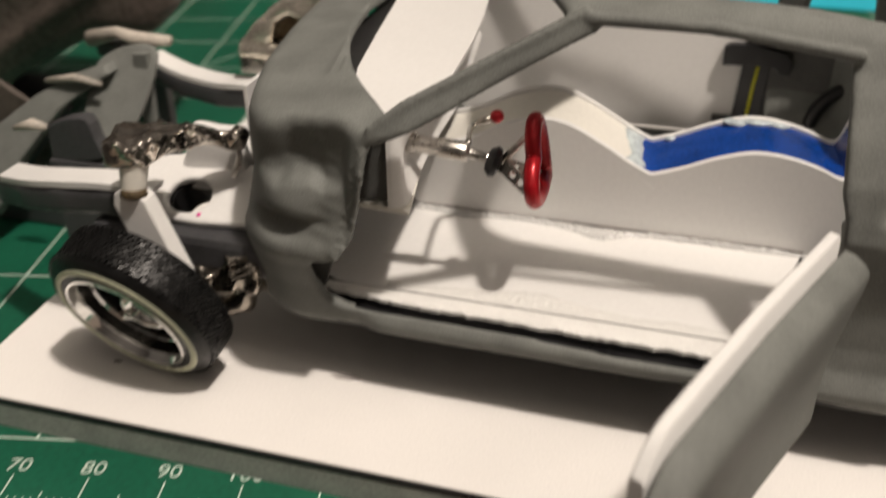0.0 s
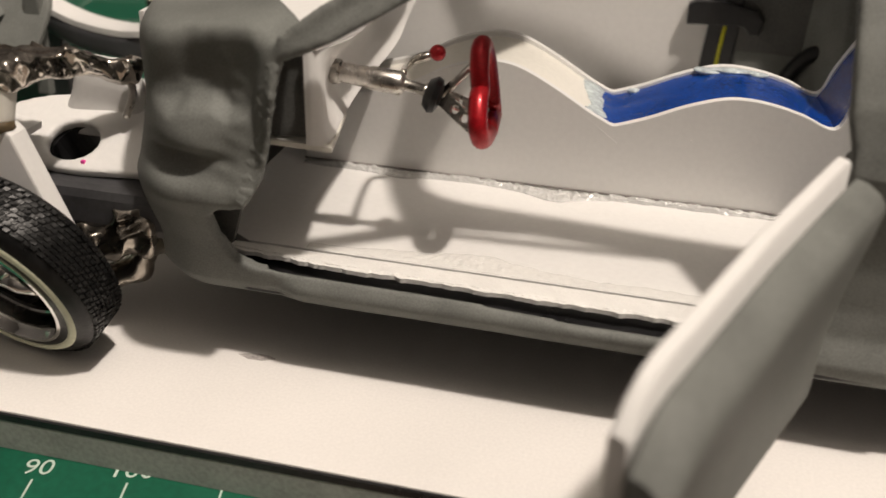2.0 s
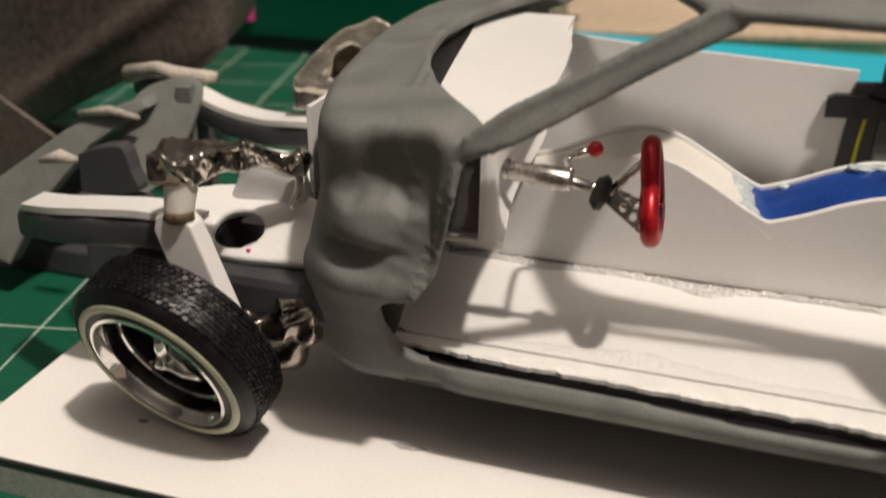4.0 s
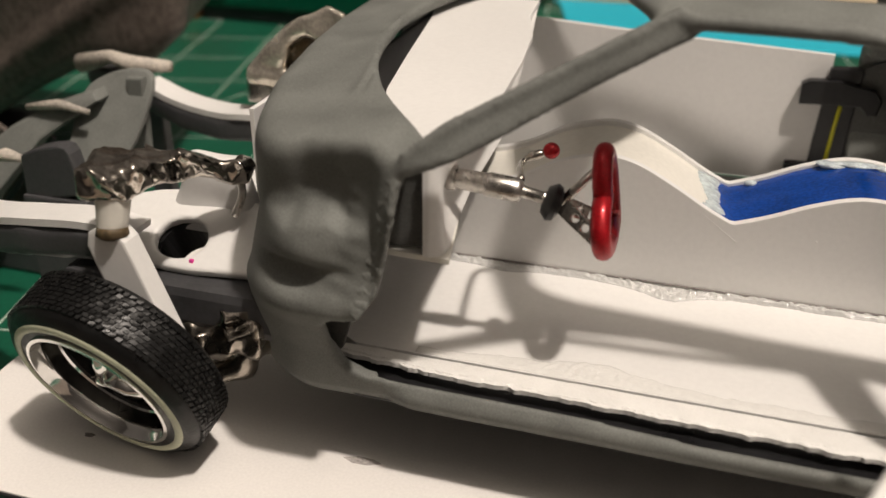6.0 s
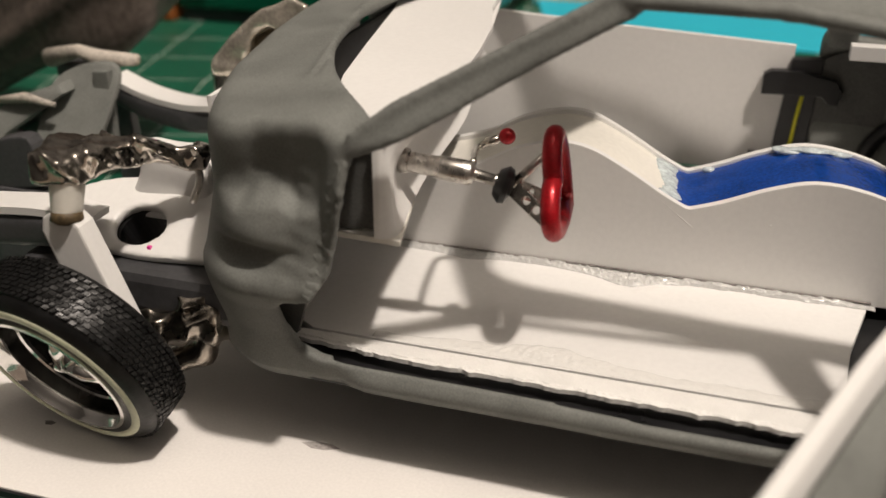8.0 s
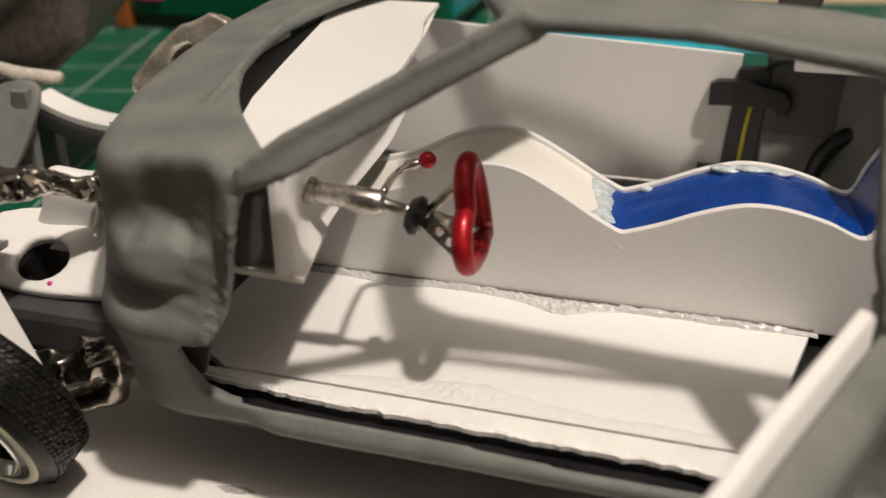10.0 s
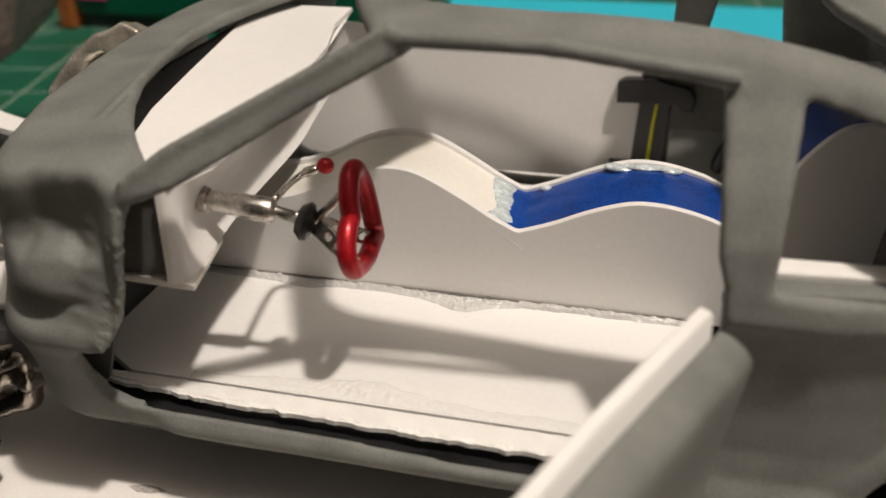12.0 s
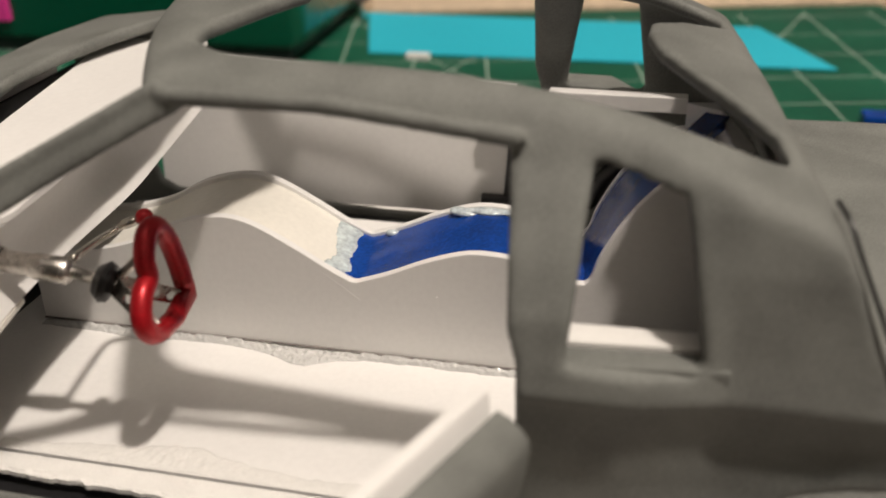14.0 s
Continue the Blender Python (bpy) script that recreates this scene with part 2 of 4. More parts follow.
def poly_field(px_, py_, outline):
    """Signed distance to an outline, below 0 inside."""
    d = np.full(np.broadcast(px_, py_).shape, 1e9)
    odd = np.zeros(d.shape, bool)
    m = len(outline)
    for i in range(m):
        (ax_, ay_), (bx_, by_) = outline[i], outline[(i + 1) % m]
        ex, ey = bx_ - ax_, by_ - ay_
        wx, wy = px_ - ax_, py_ - ay_
        t = np.clip((wx * ex + wy * ey) / (ex * ex + ey * ey), 0, 1)
        d = np.minimum(d, (wx - ex * t) ** 2 + (wy - ey * t) ** 2)
        c = ((ay_ <= py_) & (by_ > py_)) | ((by_ <= py_) & (ay_ > py_))
        if ey:
            odd ^= c & (px_ < ax_ + (py_ - ay_) / ey * ex)
    return np.where(odd, -1, 1) * np.sqrt(d)


def sheet(x0, x1, y0, y1, top, bottom, step=0.3, soft=True):
    """A thin uneven layer: its two long sides and its top are functions."""
    nx, ny = max(2, int((x1 - x0) / step)), 0
    xs = np.linspace(x0, x1, nx + 1)
    ny = max(3, int(max(y1(a) - y0(a) for a in xs) / step))
    verts, faces = [], []
    for i, a in enumerate(xs):
        for j in range(ny + 1):
            t = j / ny
            b = y0(a) + (y1(a) - y0(a)) * t
            rim = min(1, 4 * min(t, 1 - t, i / nx * 3, (nx - i) / nx * 3)) if soft else 1
            verts.append((a, b, bottom + 0.02 + (top(a, b) - bottom) * (0.15 + 0.85 * rim)))
    for i in range(nx):
        for j in range(ny):
            k = i * (ny + 1) + j
            faces.append((k, k + ny + 1, k + ny + 2, k + 1))
    base = len(verts)
    loop = [j for j in range(ny + 1)] + [i * (ny + 1) + ny for i in range(1, nx + 1)] + [nx * (ny + 1) + j for j in range(ny - 1, -1, -1)] + [i * (ny + 1) for i in range(nx - 1, 0, -1)]
    verts += [(verts[k][0], verts[k][1], bottom) for k in loop]
    n = len(loop)
    faces += [(loop[k], loop[(k + 1) % n], base + (k + 1) % n, base + k) for k in range(n)]
    return verts, faces


def rag(a, s, seed=0.0):
    """A ragged line: noise along one axis, -1 to 1."""
    return mnoise.noise(Vector((a * s, seed, 0.3))) + 0.5 * mnoise.noise(Vector((a * s * 2.7, seed, 4.1))) + 0.3 * mnoise.noise(Vector((a * s * 7, seed, 9.1)))


def grit(x, y, s, seed=0.0):
    return mnoise.noise(Vector((x * s, y * s, seed))) + 0.5 * mnoise.noise(Vector((x * s * 2.3, y * s * 2.3, seed + 5)))


def wob(x, y, z, s, a):
    """A hand-worked unevenness."""
    return a * (np.sin(x / s + 1.3 * np.sin(y / s * 0.7)) * np.sin(y / s * 1.1 + 0.6 + 0.9 * np.sin(z / s)) + 0.6 * np.sin(z / s * 1.4 + x / s * 0.5))


# ---- table, mat, board ----
TURN_MAT = 12.6
# unseen floor, its grey chosen so that bounced light stays neutral
floor_room = tagged(part("floor", box(-1300, 1300, -1300, 1300, -790, -760, 0), floor_dark), "unseen dark grey floor added to keep bounced light neutral", "floor", kind="structure")
# unseen walls, added to close the room; their tones limit the bounced light
for nm, b in (("wall_north", (-1300, 1300, 1300, 1360, -760, 1750)), ("wall_south", (-1300, 1300, -1360, -1300, -760, 1750)), ("wall_east", (1300, 1360, -1360, 1360, -760, 1750)), ("wall_west", (-1360, -1300, -1360, 1360, -760, 1750))):
    tagged(part(nm, box(*b, 0), dim_wall if nm == "wall_south" else wallpaint), "unseen dark wall added to cut light on the near side" if nm == "wall_south" else "unseen plain wall added to close the room", "wall", kind="structure")
# unseen ceiling whose tone sets how much fill falls from above
tagged(part("ceiling", box(-1360, 1360, -1360, 1360, 1750, 1800, 0), ceiling_white), "unseen plain ceiling added to throw fill light down", "ceiling", kind="structure")

# table made darker than its pale wood to weaken the bounced light
table = thing("table", "wooden worktable under the green mat, toned dark to cut bounced light", "table")
part("tabletop", box(-480, 480, -112, 520, -30, -2, 2), dark_wood, table)
for sx in (-1, 1):
    for sy in (-85, 490):
        part("leg", box(sx * 450 - 22, sx * 450 + 22, sy - 22, sy + 22, -760, -29.9, 2), dark_wood, table)

mat = thing("cutting_mat", "green cutting mat with pale printed grid lines and a ruler", "cutting mat")
mat.rotation_euler = (0, 0, radians(TURN_MAT))
mat.location = (-0.0726, -0.0496, 0)
# in the mat's own frame: x along the ruler with 70 at the origin
part("sheet", box(-190, 227, -8, 258, -2, 0, 0.3), mat_green, mat)


# added strip carries the tabletop's pale wood beyond the mat
far_wood = part("far_tabletop_strip", box(-260, 300, 259, 420, -1.9, 1.5, 0.8), wood)
tagged(far_wood, "pale wood standing in for the tabletop behind the green mat", "board")
far_wood.rotation_euler, far_wood.location = mat.rotation_euler, mat.location


def flat_lines(segments, width, z):
    verts, faces = [], []
    for (ax_, ay_), (bx_, by_) in segments:
        d = Vector((bx_ - ax_, by_ - ay_))
        nx, ny = -d.y / d.length * width / 2, d.x / d.length * width / 2
        i = len(verts)
        verts += [(ax_ + nx, ay_ + ny, z), (bx_ + nx, by_ + ny, z), (bx_ - nx, by_ - ny, z), (ax_ - nx, ay_ - ny, z)]
        faces.append((i, i + 1, i + 2, i + 3))
    return verts, faces


GX0, GX1, GY0, GY1 = -180, 220, 5, 250
for line in [((x, GY0), (x, GY1)) for x in range(GX0, GX1 + 1, 20)]:
    part("grid_line", flat_lines([line], 0.3, 0.05), mat_line, mat)
for line in [((GX0, y), (GX1, y)) for y in range(GY0, GY1 + 1, 20)]:
    part("grid_line", flat_lines([line], 0.3, 0.053), mat_line, mat)
for d in (0, 80, 160, 240):
    part("diagonal_line", flat_lines([((GX0 + d, GY0), (GX0 + d + 141, GY1))], 0.3, 0.06), mat_line, mat)
    part("diagonal_line", flat_lines([((GX0 + d, GY1), (GX0 + d + 141, GY0))], 0.3, 0.063), mat_line, mat)
tagged(part("ruler_ticks", flat_lines([((x, -7.2), (x, -4.6 if x % 10 else -1.9)) for x in range(GX0, GX1 + 1, 5)] + [((x, -7.2), (x, -5.6)) for x in range(GX0, GX1 + 1)], 0.22, 0.055), mat_line, mat), kind="stuff")
part("ruler_edge_line", flat_lines([((GX0, -7.3), (GX1, -7.3))], 0.3, 0.05), mat_line, mat)


def writing(text, size, name, material, parent, at, turn=0.0):
    """Printed characters, as a flat mesh."""
    cu = bpy.data.curves.new(name, "FONT")
    cu.body, cu.size, cu.align_x, cu.resolution_u = text, size * MM, "CENTER", 4
    tmp = new(name, cu)
    me = bpy.data.meshes.new_from_object(tmp.evaluated_get(bpy.context.evaluated_depsgraph_get()))
    bpy.data.objects.remove(tmp)
    me.materials.append(material)
    ob = new(name, me)
    ob.parent = parent
    ob.matrix_basis = pose(at[0] * MM, at[1] * MM, at[2] * MM, 0, 0, turn)
    return ob


for k in range(0, 29):
    writing(str(k * 10), 3.3, "ruler_number", mat_line, mat, (k * 10 - 70 + 0.0, -1.1, 0.06))

board = thing("foam_board", "white foam board with a greyish cut edge lying on the mat", "board")
BO = [(-91.5, 70), (-86.8, -43.8), (90, -42.2), (110, 70)]
part("core", prism(BO, "z", 0.02, 4.6, 0.05), foam, board)
part("paper_face", prism([(-91.4, 69.9), (-86.7, -43.5), (90, -41.9), (109.9, 69.9)], "z", 4.72, 5.0, 0.06), paper, board, "white paper face")
# black layer put in as the shadow line below the paper face
part("edge_shadow_layer", prism([(-91.2, 69.7), (-86.75, -43.85), (89.95, -42.25), (109.7, 69.7)], "z", 3.95, 4.75, 0), black, board, "black layer standing in for shadow under the paper edge")

# ---- the model car ----
CY = 5.5
car = thing("model_car", "unfinished grey primer scale model car with scratch-built white interior", "model car")


SKEW = 0.12  # sideways shear of the car's shapes, set to fit the camera's view


def roof_z(x, u):
    return 57.9 - 0.0068 * np.maximum(0, x - 12) ** 2 - 0.0016 * u * u


def segment(x, u, z, a, b):
    """Distance to a bar between two points of (x, u, z)."""
    a, b = np.array(a), np.array(b)
    d = b - a
    t = np.clip(((x - a[0]) * d[0] + (u - a[1]) * d[1] + (z - a[2]) * d[2]) / (d @ d), 0, 1)
    return np.sqrt((x - a[0] - d[0] * t) ** 2 + (u - a[1] - d[1] * t) ** 2 + (z - a[2] - d[2] * t) ** 2)


def pillar_bar(x, u, z, a, b):
    """A flat-faced bar with rounded edges."""
    a, b = Vector(a), Vector(b)
    d = (b - a).normalized()
    p = Vector((-0.44, 0.0, 0.9))
    p = (p - d * p.dot(d)).normalized()
    q = d.cross(p)
    q = q if q.y > 0 else -q
    along, across, out = ((x - a.x) * v.x + (u - a.y) * v.y + (z - a.z) * v.z for v in (d, p, q))
    f = smax(np.abs(across) - 1.4, np.abs(out) - 0.8, 0.3)
    f = f + 0.12 * np.clip(6 - along, 0, 6) + 0.2 * np.exp(-(((across - 0.35) / 0.55) ** 2)) * np.clip((along - 3) / 4, 0, 1)
    return smax(f, np.abs(along - (b - a).length / 2) - (b - a).length / 2, 1.0)


def body_field(x, y, z):
    u = np.abs(y - CY)
    jamb = np.exp(-(((x + SKEW * (y + 30) + 34.5) / 2.4) ** 2)) * np.clip((z - 22) / 4, 0, 1) * np.clip((44 - z) / 3, 0, 1)
    bump = wob(x, y, z, 4.0, 0.08) + wob(x, y, z, 1.6, 0.03) + jamb * (wob(x, y, z, 0.42, 0.13) + wob(x, y, z, 1.1, 0.10))
    x = x + SKEW * (y + 30)
    front = np.clip((-29.5 - x) / 2.5, 0, 1)
    # lower body
    wl = np.interp(z, [11, 13.2, 14.2, 15.2, 16.0, 16.6, 17.5, 18.4, 22, 27, 32, 37, 40, 44, 47.5], [29.6, 32.2, 33.2, 34.2, 34.9, 35.0, 34.5, 33.8, 37.0, 38.6, 38.9, 39.0, 38.7, 37.6, 35.0])
    wr = np.interp(z, [13, 15, 16.4, 17.4, 19, 22, 27, 32, 35, 36.3, 37, 38.5, 39.4], [31.5, 33.2, 33.6, 33.2, 32.3, 32.0, 32.3, 33.0, 33.8, 34.1, 33.9, 33.7, 33.6]) - 0.24 * np.clip(x - 30, 0, 8) * np.clip((z - 20) / 10, 0, 1)
    wl = wl + np.clip((x - 18 - 14 * (y > CY)) / 4, 0, 1) * (wr - wl)
    wf = np.interp(z, [11, 13, 14.5, 16, 17, 21, 25, 26.8, 27.6, 28.6, 30, 32, 34, 37, 39.8, 42, 44, 46, 48], [28.4, 31.4, 32.8, 34.2, 34.4, 35.3, 37.0, 38.2, 38.7, 38.6, 38.0, 37.5, 37.4, 37.1, 36.9, 36.9, 37.0, 37.3, 37.4])
    xw, zw = x + 0.6 * np.sin(z * 0.7), z + 0.6 * np.sin(x * 0.9 + 1) + 0.2 * np.sin(x * 2.3)
    wf = wf - 1.8 * np.clip((xw + 43.4) / 4.5, 0, 1) * np.clip((-30.6 - xw) / 4, 0, 1) * np.interp(zw, [36.4, 37.8, 39.2, 42, 45.4, 47], [0, 0.9, 1, 0.62, 0.2, 0])
    wf = wf + 1.2 * np.exp(-(((x + 39.0) / 3.6) ** 2)) * np.interp(z, [31.9, 33.0, 34.6, 36.2, 37.6], [0, 0.9, 1, 0.7, 0])
    wf = wf - 1.2 * np.exp(-(((x + 41.2) / 3.0) ** 2)) * np.interp(z, [29.2, 30.6, 32.0, 33.4], [0, 1, 1, 0])
    wf = wf - 0.08 * np.maximum(0, -40 - x) ** 2
    wl = wl + front * (wf - wl)
    xf = -49.6 + 5.6 * (u / 36.0) ** 2.6
    xf = xf - np.interp(z, [13, 20, 25, 29, 36], [4.3, 4.4, 3.6, 1.8, 0])
    top = np.where(x < -20, 46.8 - 0.12 * np.maximum(0, -30 - x) - 0.0007 * u * u, 39.2 - 2.8 * np.clip((x - 47) / 4, 0, 1))
    crease = np.interp(y, [-20, 10], [-36.6, -39.1])
    top = top + 0.3 * (np.exp(-(((x - crease) / 0.4) ** 2)) + np.exp(-(((x - crease - 1.3) / 0.4) ** 2))) * np.clip((y + 22) / 4, 0, 1) * np.clip((14 - y) / 4, 0, 1)
    low = smax(u - wl, z - top, 3.5 - 1.3 * front)
    low = smax(low, (xf - x) * 0.9, 2.6)
    low = smax(low, x - 96, 3.0)
    # greenhouse
    wg = np.interp(z, [36, 39, 42, 46, 50, 52, 54, 57], [33.9, 33.6, 32.9, 31.0, 28.5, 27.0, 25.8, 24.0]) + 3.2 * np.clip((24 - x) / 28, 0, 1) + 3.0 * np.clip((-4 - x) / 22, 0, 1) * np.clip((56 - z) / 9, 0, 1)
    wg = wg + np.clip((x - 31) / 7, 0, 1) * (np.interp(z, [36, 39, 46, 50, 52, 54], [31.9, 31.7, 30.8, 29.8, 29.0, 27.5]) - wg)
    xb = -38.8 + 12.8 * (u / 36.0) ** 2.2
    xh = -15.0 + 7.0 * (np.minimum(u, 30) / 26.5) ** 1.5
    ws = (xb + (xh - xb) * (z - 45) / 11.5 - x) * 0.55
    gh = smax(u - wg, z - roof_z(x, u), 1.8)
    gh = smax(gh, ws, 1.0)
    gh = smax(gh, (x - (44.6 + (50.2 - z) * 0.42)) * 0.85, 1.0)
    gh = np.maximum(gh, np.where(x < -22, 44.6, 36.0) - z)
    solid = smin(low, gh, 1.2) + bump * 0.6
    shell = smax(solid, -(solid + 1.7), 0.5)
    shell = smax(shell, 13.6 - z, 0.5)
    # openings
    door = [(-34.0, 18.2), (-36.4, 19.4), (-37.7, 22.2), (-37.9, 25.2), (-36.5, 26.5), (-33.5, 27.2), (-31.5, 30.2), (-30.4, 34.6), (-29.4, 39), (-28.6, 42.6), (-25.8, 43.6), (-20, 46.8), (-13.5, 50.6), (-7.2, 54.5), (-3, 55.3), (8, 55.1), (16, 53.8), (21.6, 52.6), (21.7, 41), (22.4, 38.4), (22.4, 18.2)]
    cut = np.maximum(poly_field(x, z, door), 18 - u)
    shell = smax(shell, -cut, 0.4)
    sill_gap = np.maximum(np.maximum(u - 33.8, np.abs(z - 17.6) - 2.0), np.abs(x + 5.5) - 27.5)
    shell = smax(shell, -sill_gap, 0.3)
    sill_top = np.interp(x, [-28, -10, 0, 24], [18.3, 17.8, 17.2, 17.2])
    shell = smax(shell, -np.maximum(np.maximum(sill_top - z, z - 20), np.maximum(np.abs(x + 5.5) - 27.0, 30 - u)), 0.3)
    quarter = [(28.2, 51.6), (34.0, 50.2), (35.6, 39.3), (35.0, 38.7), (26.5, 39.1)]
    cut = np.maximum(poly_field(x, z, quarter) - 0.4, 18 - u)
    shell = smax(shell, -cut, 0.8)
    pillar = np.interp(x, [-26, -7], [36.8, 27.0])
    cut = smax(np.maximum(u - pillar, 44.0 - z), np.maximum(xb - x, x - xh), 1.0)
    shell = smax(shell, -cut, 0.8)
    bar = pillar_bar(x, u, z, (-29.2, 37.97, 43.9), (-4.6, 28.6, 56.3))
    shell = smin(shell, bar, 1.0)
    bar = segment(x, u, z, (-5.0, 29.2, 56.25), (8.0, 28.4, 55.9)) - 0.75
    bar = smin(bar, segment(x, u, z, (8.0, 28.4, 55.9), (22.0, 27.0, 53.7)) - 0.75, 0.4)
    shell = smin(shell, bar, 0.45)
    ahead = np.interp(u, [0, 14, 18, 21], [0, -6.6, -6.2, -4.0])
    behind = np.interp(u, [0, 4, 9, 12, 16, 22], [33.2, 33.8, 37.0, 39.6, 42.4, 42.8])
    cut = smax(smax(u - np.interp(x, [-8, 20, 40], [20.0, 22.2, 22.5]), ahead - x, 4.0), (x - behind) * 0.8, 3.2)
    cut = np.maximum(cut, 49 - z)
    shell = smax(shell, -cut, 0.8)
    # no bulkhead under the cowl
    shell = smax(shell, -np.maximum(np.maximum(u - 30.0, z - 41.5), x + 33), 0.8)
    arch = np.sqrt((x - 51.5) ** 2 + (z - 10) ** 2) - 18.2
    shell = smax(shell, -np.maximum(arch, 20 - u), 0.8)
    ring = np.sqrt((x - 51.5) ** 2 + (z - 10) ** 2)
    lip = np.maximum(np.maximum(np.abs(ring - 18.9) - 0.7, np.abs(u - 32.3) - 0.7), 14.5 - z)
    shell = smin(shell, lip, 0.8)
    return shell


part("body", field_mesh(body_field, (-62, -36, 11), (100, 48, 60), 0.42), primer, car, "grey primed body shell with sanded, uneven paint", smooth=True)


def filler_field(x, y, z):
    """Rough filler left on the door jamb."""
    xs = x + SKEW * (y + 30)
    edge = np.interp(z, [24, 26, 30, 34.6, 39, 43], [-37.0, -33.6, -31.5, -30.4, -29.4, -28.6])
    zone = np.abs(xs - edge + 0.9) - 1.9 + wob(x, y, z, 1.1, 0.35)
    zone = np.maximum(zone, np.maximum(26.2 - z, z - 43.2))
    d = body_field(x, y, z) - 0.02 + wob(x, y, z, 0.31, 0.055) + wob(z, x, y, 0.19, 0.06) + wob(y, z, x, 0.8, 0.03)
    return smax(d, zone * 0.5, 0.8)


part("rough_filler", field_mesh(filler_field, (-40, -36, 23), (-25, -27, 45), 0.18), primer, car, "rough unsanded filler on the door jamb", smooth=True)

# floor, strips, console
part("floor_pan", prism([(-37.9, -22.75), (18.5, -22.75), (17.6, -19), (18.6, -10), (20.6, -0.5), (20.6, 34), (-46.5, 34), (-46.3, -9), (-45.9, -14), (-42.9, -19.6)], "z", 17.0, 18.0, 0.08), styrene, car)
# black sheet blocks light under the floor and darkens the sill gap
part("chassis_plate", prism([(-36, -27.65), (24, -27.65), (60, -26.0), (60, 39), (-48, 39), (-46, -20), (-41, -25)], "z", 14.6, 16.2, 0.1), black, car, "black underfloor sheet added to keep the sill gap dark")
def glue_blob(cx, cy_, cz, rx, ry, rz):
    f = lambda x, y, z: (np.sqrt(((x - cx) / rx) ** 2 + ((y - cy_) / ry) ** 2 + ((z - cz) / rz) ** 2) - 1) * min(rx, ry, rz) + wob(x, y, z, 0.5, 0.07) + wob(x, y, z, 1.7, 0.05)
    return field_mesh(f, (cx - rx - 1, cy_ - ry - 1, cz - rz - 1), (cx + rx + 1, cy_ + ry + 1, cz + rz + 1), 0.2)


strip = sheet(-40.5, 24, lambda a: float(np.interp(a, [-40.5, -30, -12, 24], [-24.4, -25.5, -26.1, -26.7])) + 0.4 * rag(a, 0.23, 2) + 0.2 * rag(a, 0.8, 8), lambda a: -23.3 + 0.06 * rag(a, 0.5, 7), lambda a, b: 18.05 + 0.05 * grit(a, b, 0.8) + 0.035 * grit(a, b, 2.6, 2) - (0.16 if b < float(np.interp(a, [-40.5, -30, -12, 24], [-24.1, -25.2, -25.8, -26.4])) + 0.3 * rag(a, 0.4, 5) else 0), 17.4, 0.2, soft=False)
part("sill_strip", strip, rough_white, car, "roughly cut white styrene sill strip", smooth="angle")
# added black sheet gives the dark of the gap ahead of the dashboard
part("dark_gap_sheet", prism([(-21, 16.3), (-21, 43.0), (27, 43.0), (27, 16.3)], "x", -45.0, -44.4, 0.1), black, car, "black sheet standing in for the shaded gap under the cowl")
part("kick_panel", prism([(-42, 16.4), (-42, 41.5), (-27.2, 41.5), (-27.6, 33.4), (-33.5, 32.9), (-37.5, 20)], "y", -27.1, -26.5, 0.1), inner_grey, car, "dark grey panel inside the door jamb")

NEAR = [(-40, 28.0), (-32, 28.4), (-26, 30.0), (-21, 32.6), (-17, 33.8), (-14, 34.0), (-11, 33.2), (-7, 31.1), (-3.5, 29.0), (-1.4, 27.9), (-0.3, 27.45), (0.8, 27.7), (4, 28.9), (8, 30.7), (12, 32.0), (15, 32.2), (18, 31.8), (21, 31.0), (24.6, 29.8), (26, 33.0), (28, 36.8), (30.5, 40.2), (33, 42.4), (36, 43.0), (39.5, 43.0)]


def skewed(bm):
    for v in bm.verts:
        v.co.x -= SKEW * v.co.y
    return bm


def console_panel(y0, y1, lift):
    top = smooth_line([(a, b + lift) for a, b in NEAR], 5)
    return skewed(prism([(-40, 18.02), *top, (36.2, 18.02)], "y", y0, y1, 0.12))


console = [part("console_side", console_panel(0.0, 1.0, 0), styrene, car), part("console_side", console_panel(11.2, 12.2, 0.3), styrene, car)]
wave = smooth_line(NEAR, 5)
front = [(a, b - 0.85) for a, b in wave if a <= 1.5]
part("console_top", skewed(ribbon(front, (0.98, 11.22), 0.5)), cream, car, "yellowed curved styrene console top")


def trough():
    """Thick blue paint on the trough, with a ragged front edge."""
    verts, faces = [], []
    n = 41
    wx, wz = [q[0] for q in wave], [q[1] for q in wave]
    for i in range(n):
        for j in range(19):
            y = 1.0 + 10.2 * j / 18
            x0 = -2.2 + 0.6 * rag(y, 0.3, 3)
            x = x0 + (36 - x0) * i / (n - 1)
            z = float(np.interp(x, wx, wz)) - 0.12 + 0.06 * grit(x, y, 0.5, 3) - (0.15 if i == 0 else 0)
            verts.append((x - SKEW * y, y, z))
    top = len(verts)
    verts += [(a, b, c - 0.5) for a, b, c in verts]
    for i in range(n - 1):
        for j in range(18):
            k = i * 19 + j
            faces += [(k, k + 19, k + 20, k + 1), (top + k, top + k + 1, top + k + 20, top + k + 19)]
    edge = [j for j in range(19)] + [i * 19 + 18 for i in range(1, n)] + [(n - 1) * 19 + j for j in range(17, -1, -1)] + [i * 19 for i in range(n - 2, 0, -1)]
    faces += [(a, b, top + b, top + a) for a, b in zip(edge, edge[1:] + edge[:1])]
    return verts, faces


part("console_seat_trim", trough(), blue, car, "glossy blue painted console trough", smooth="angle")


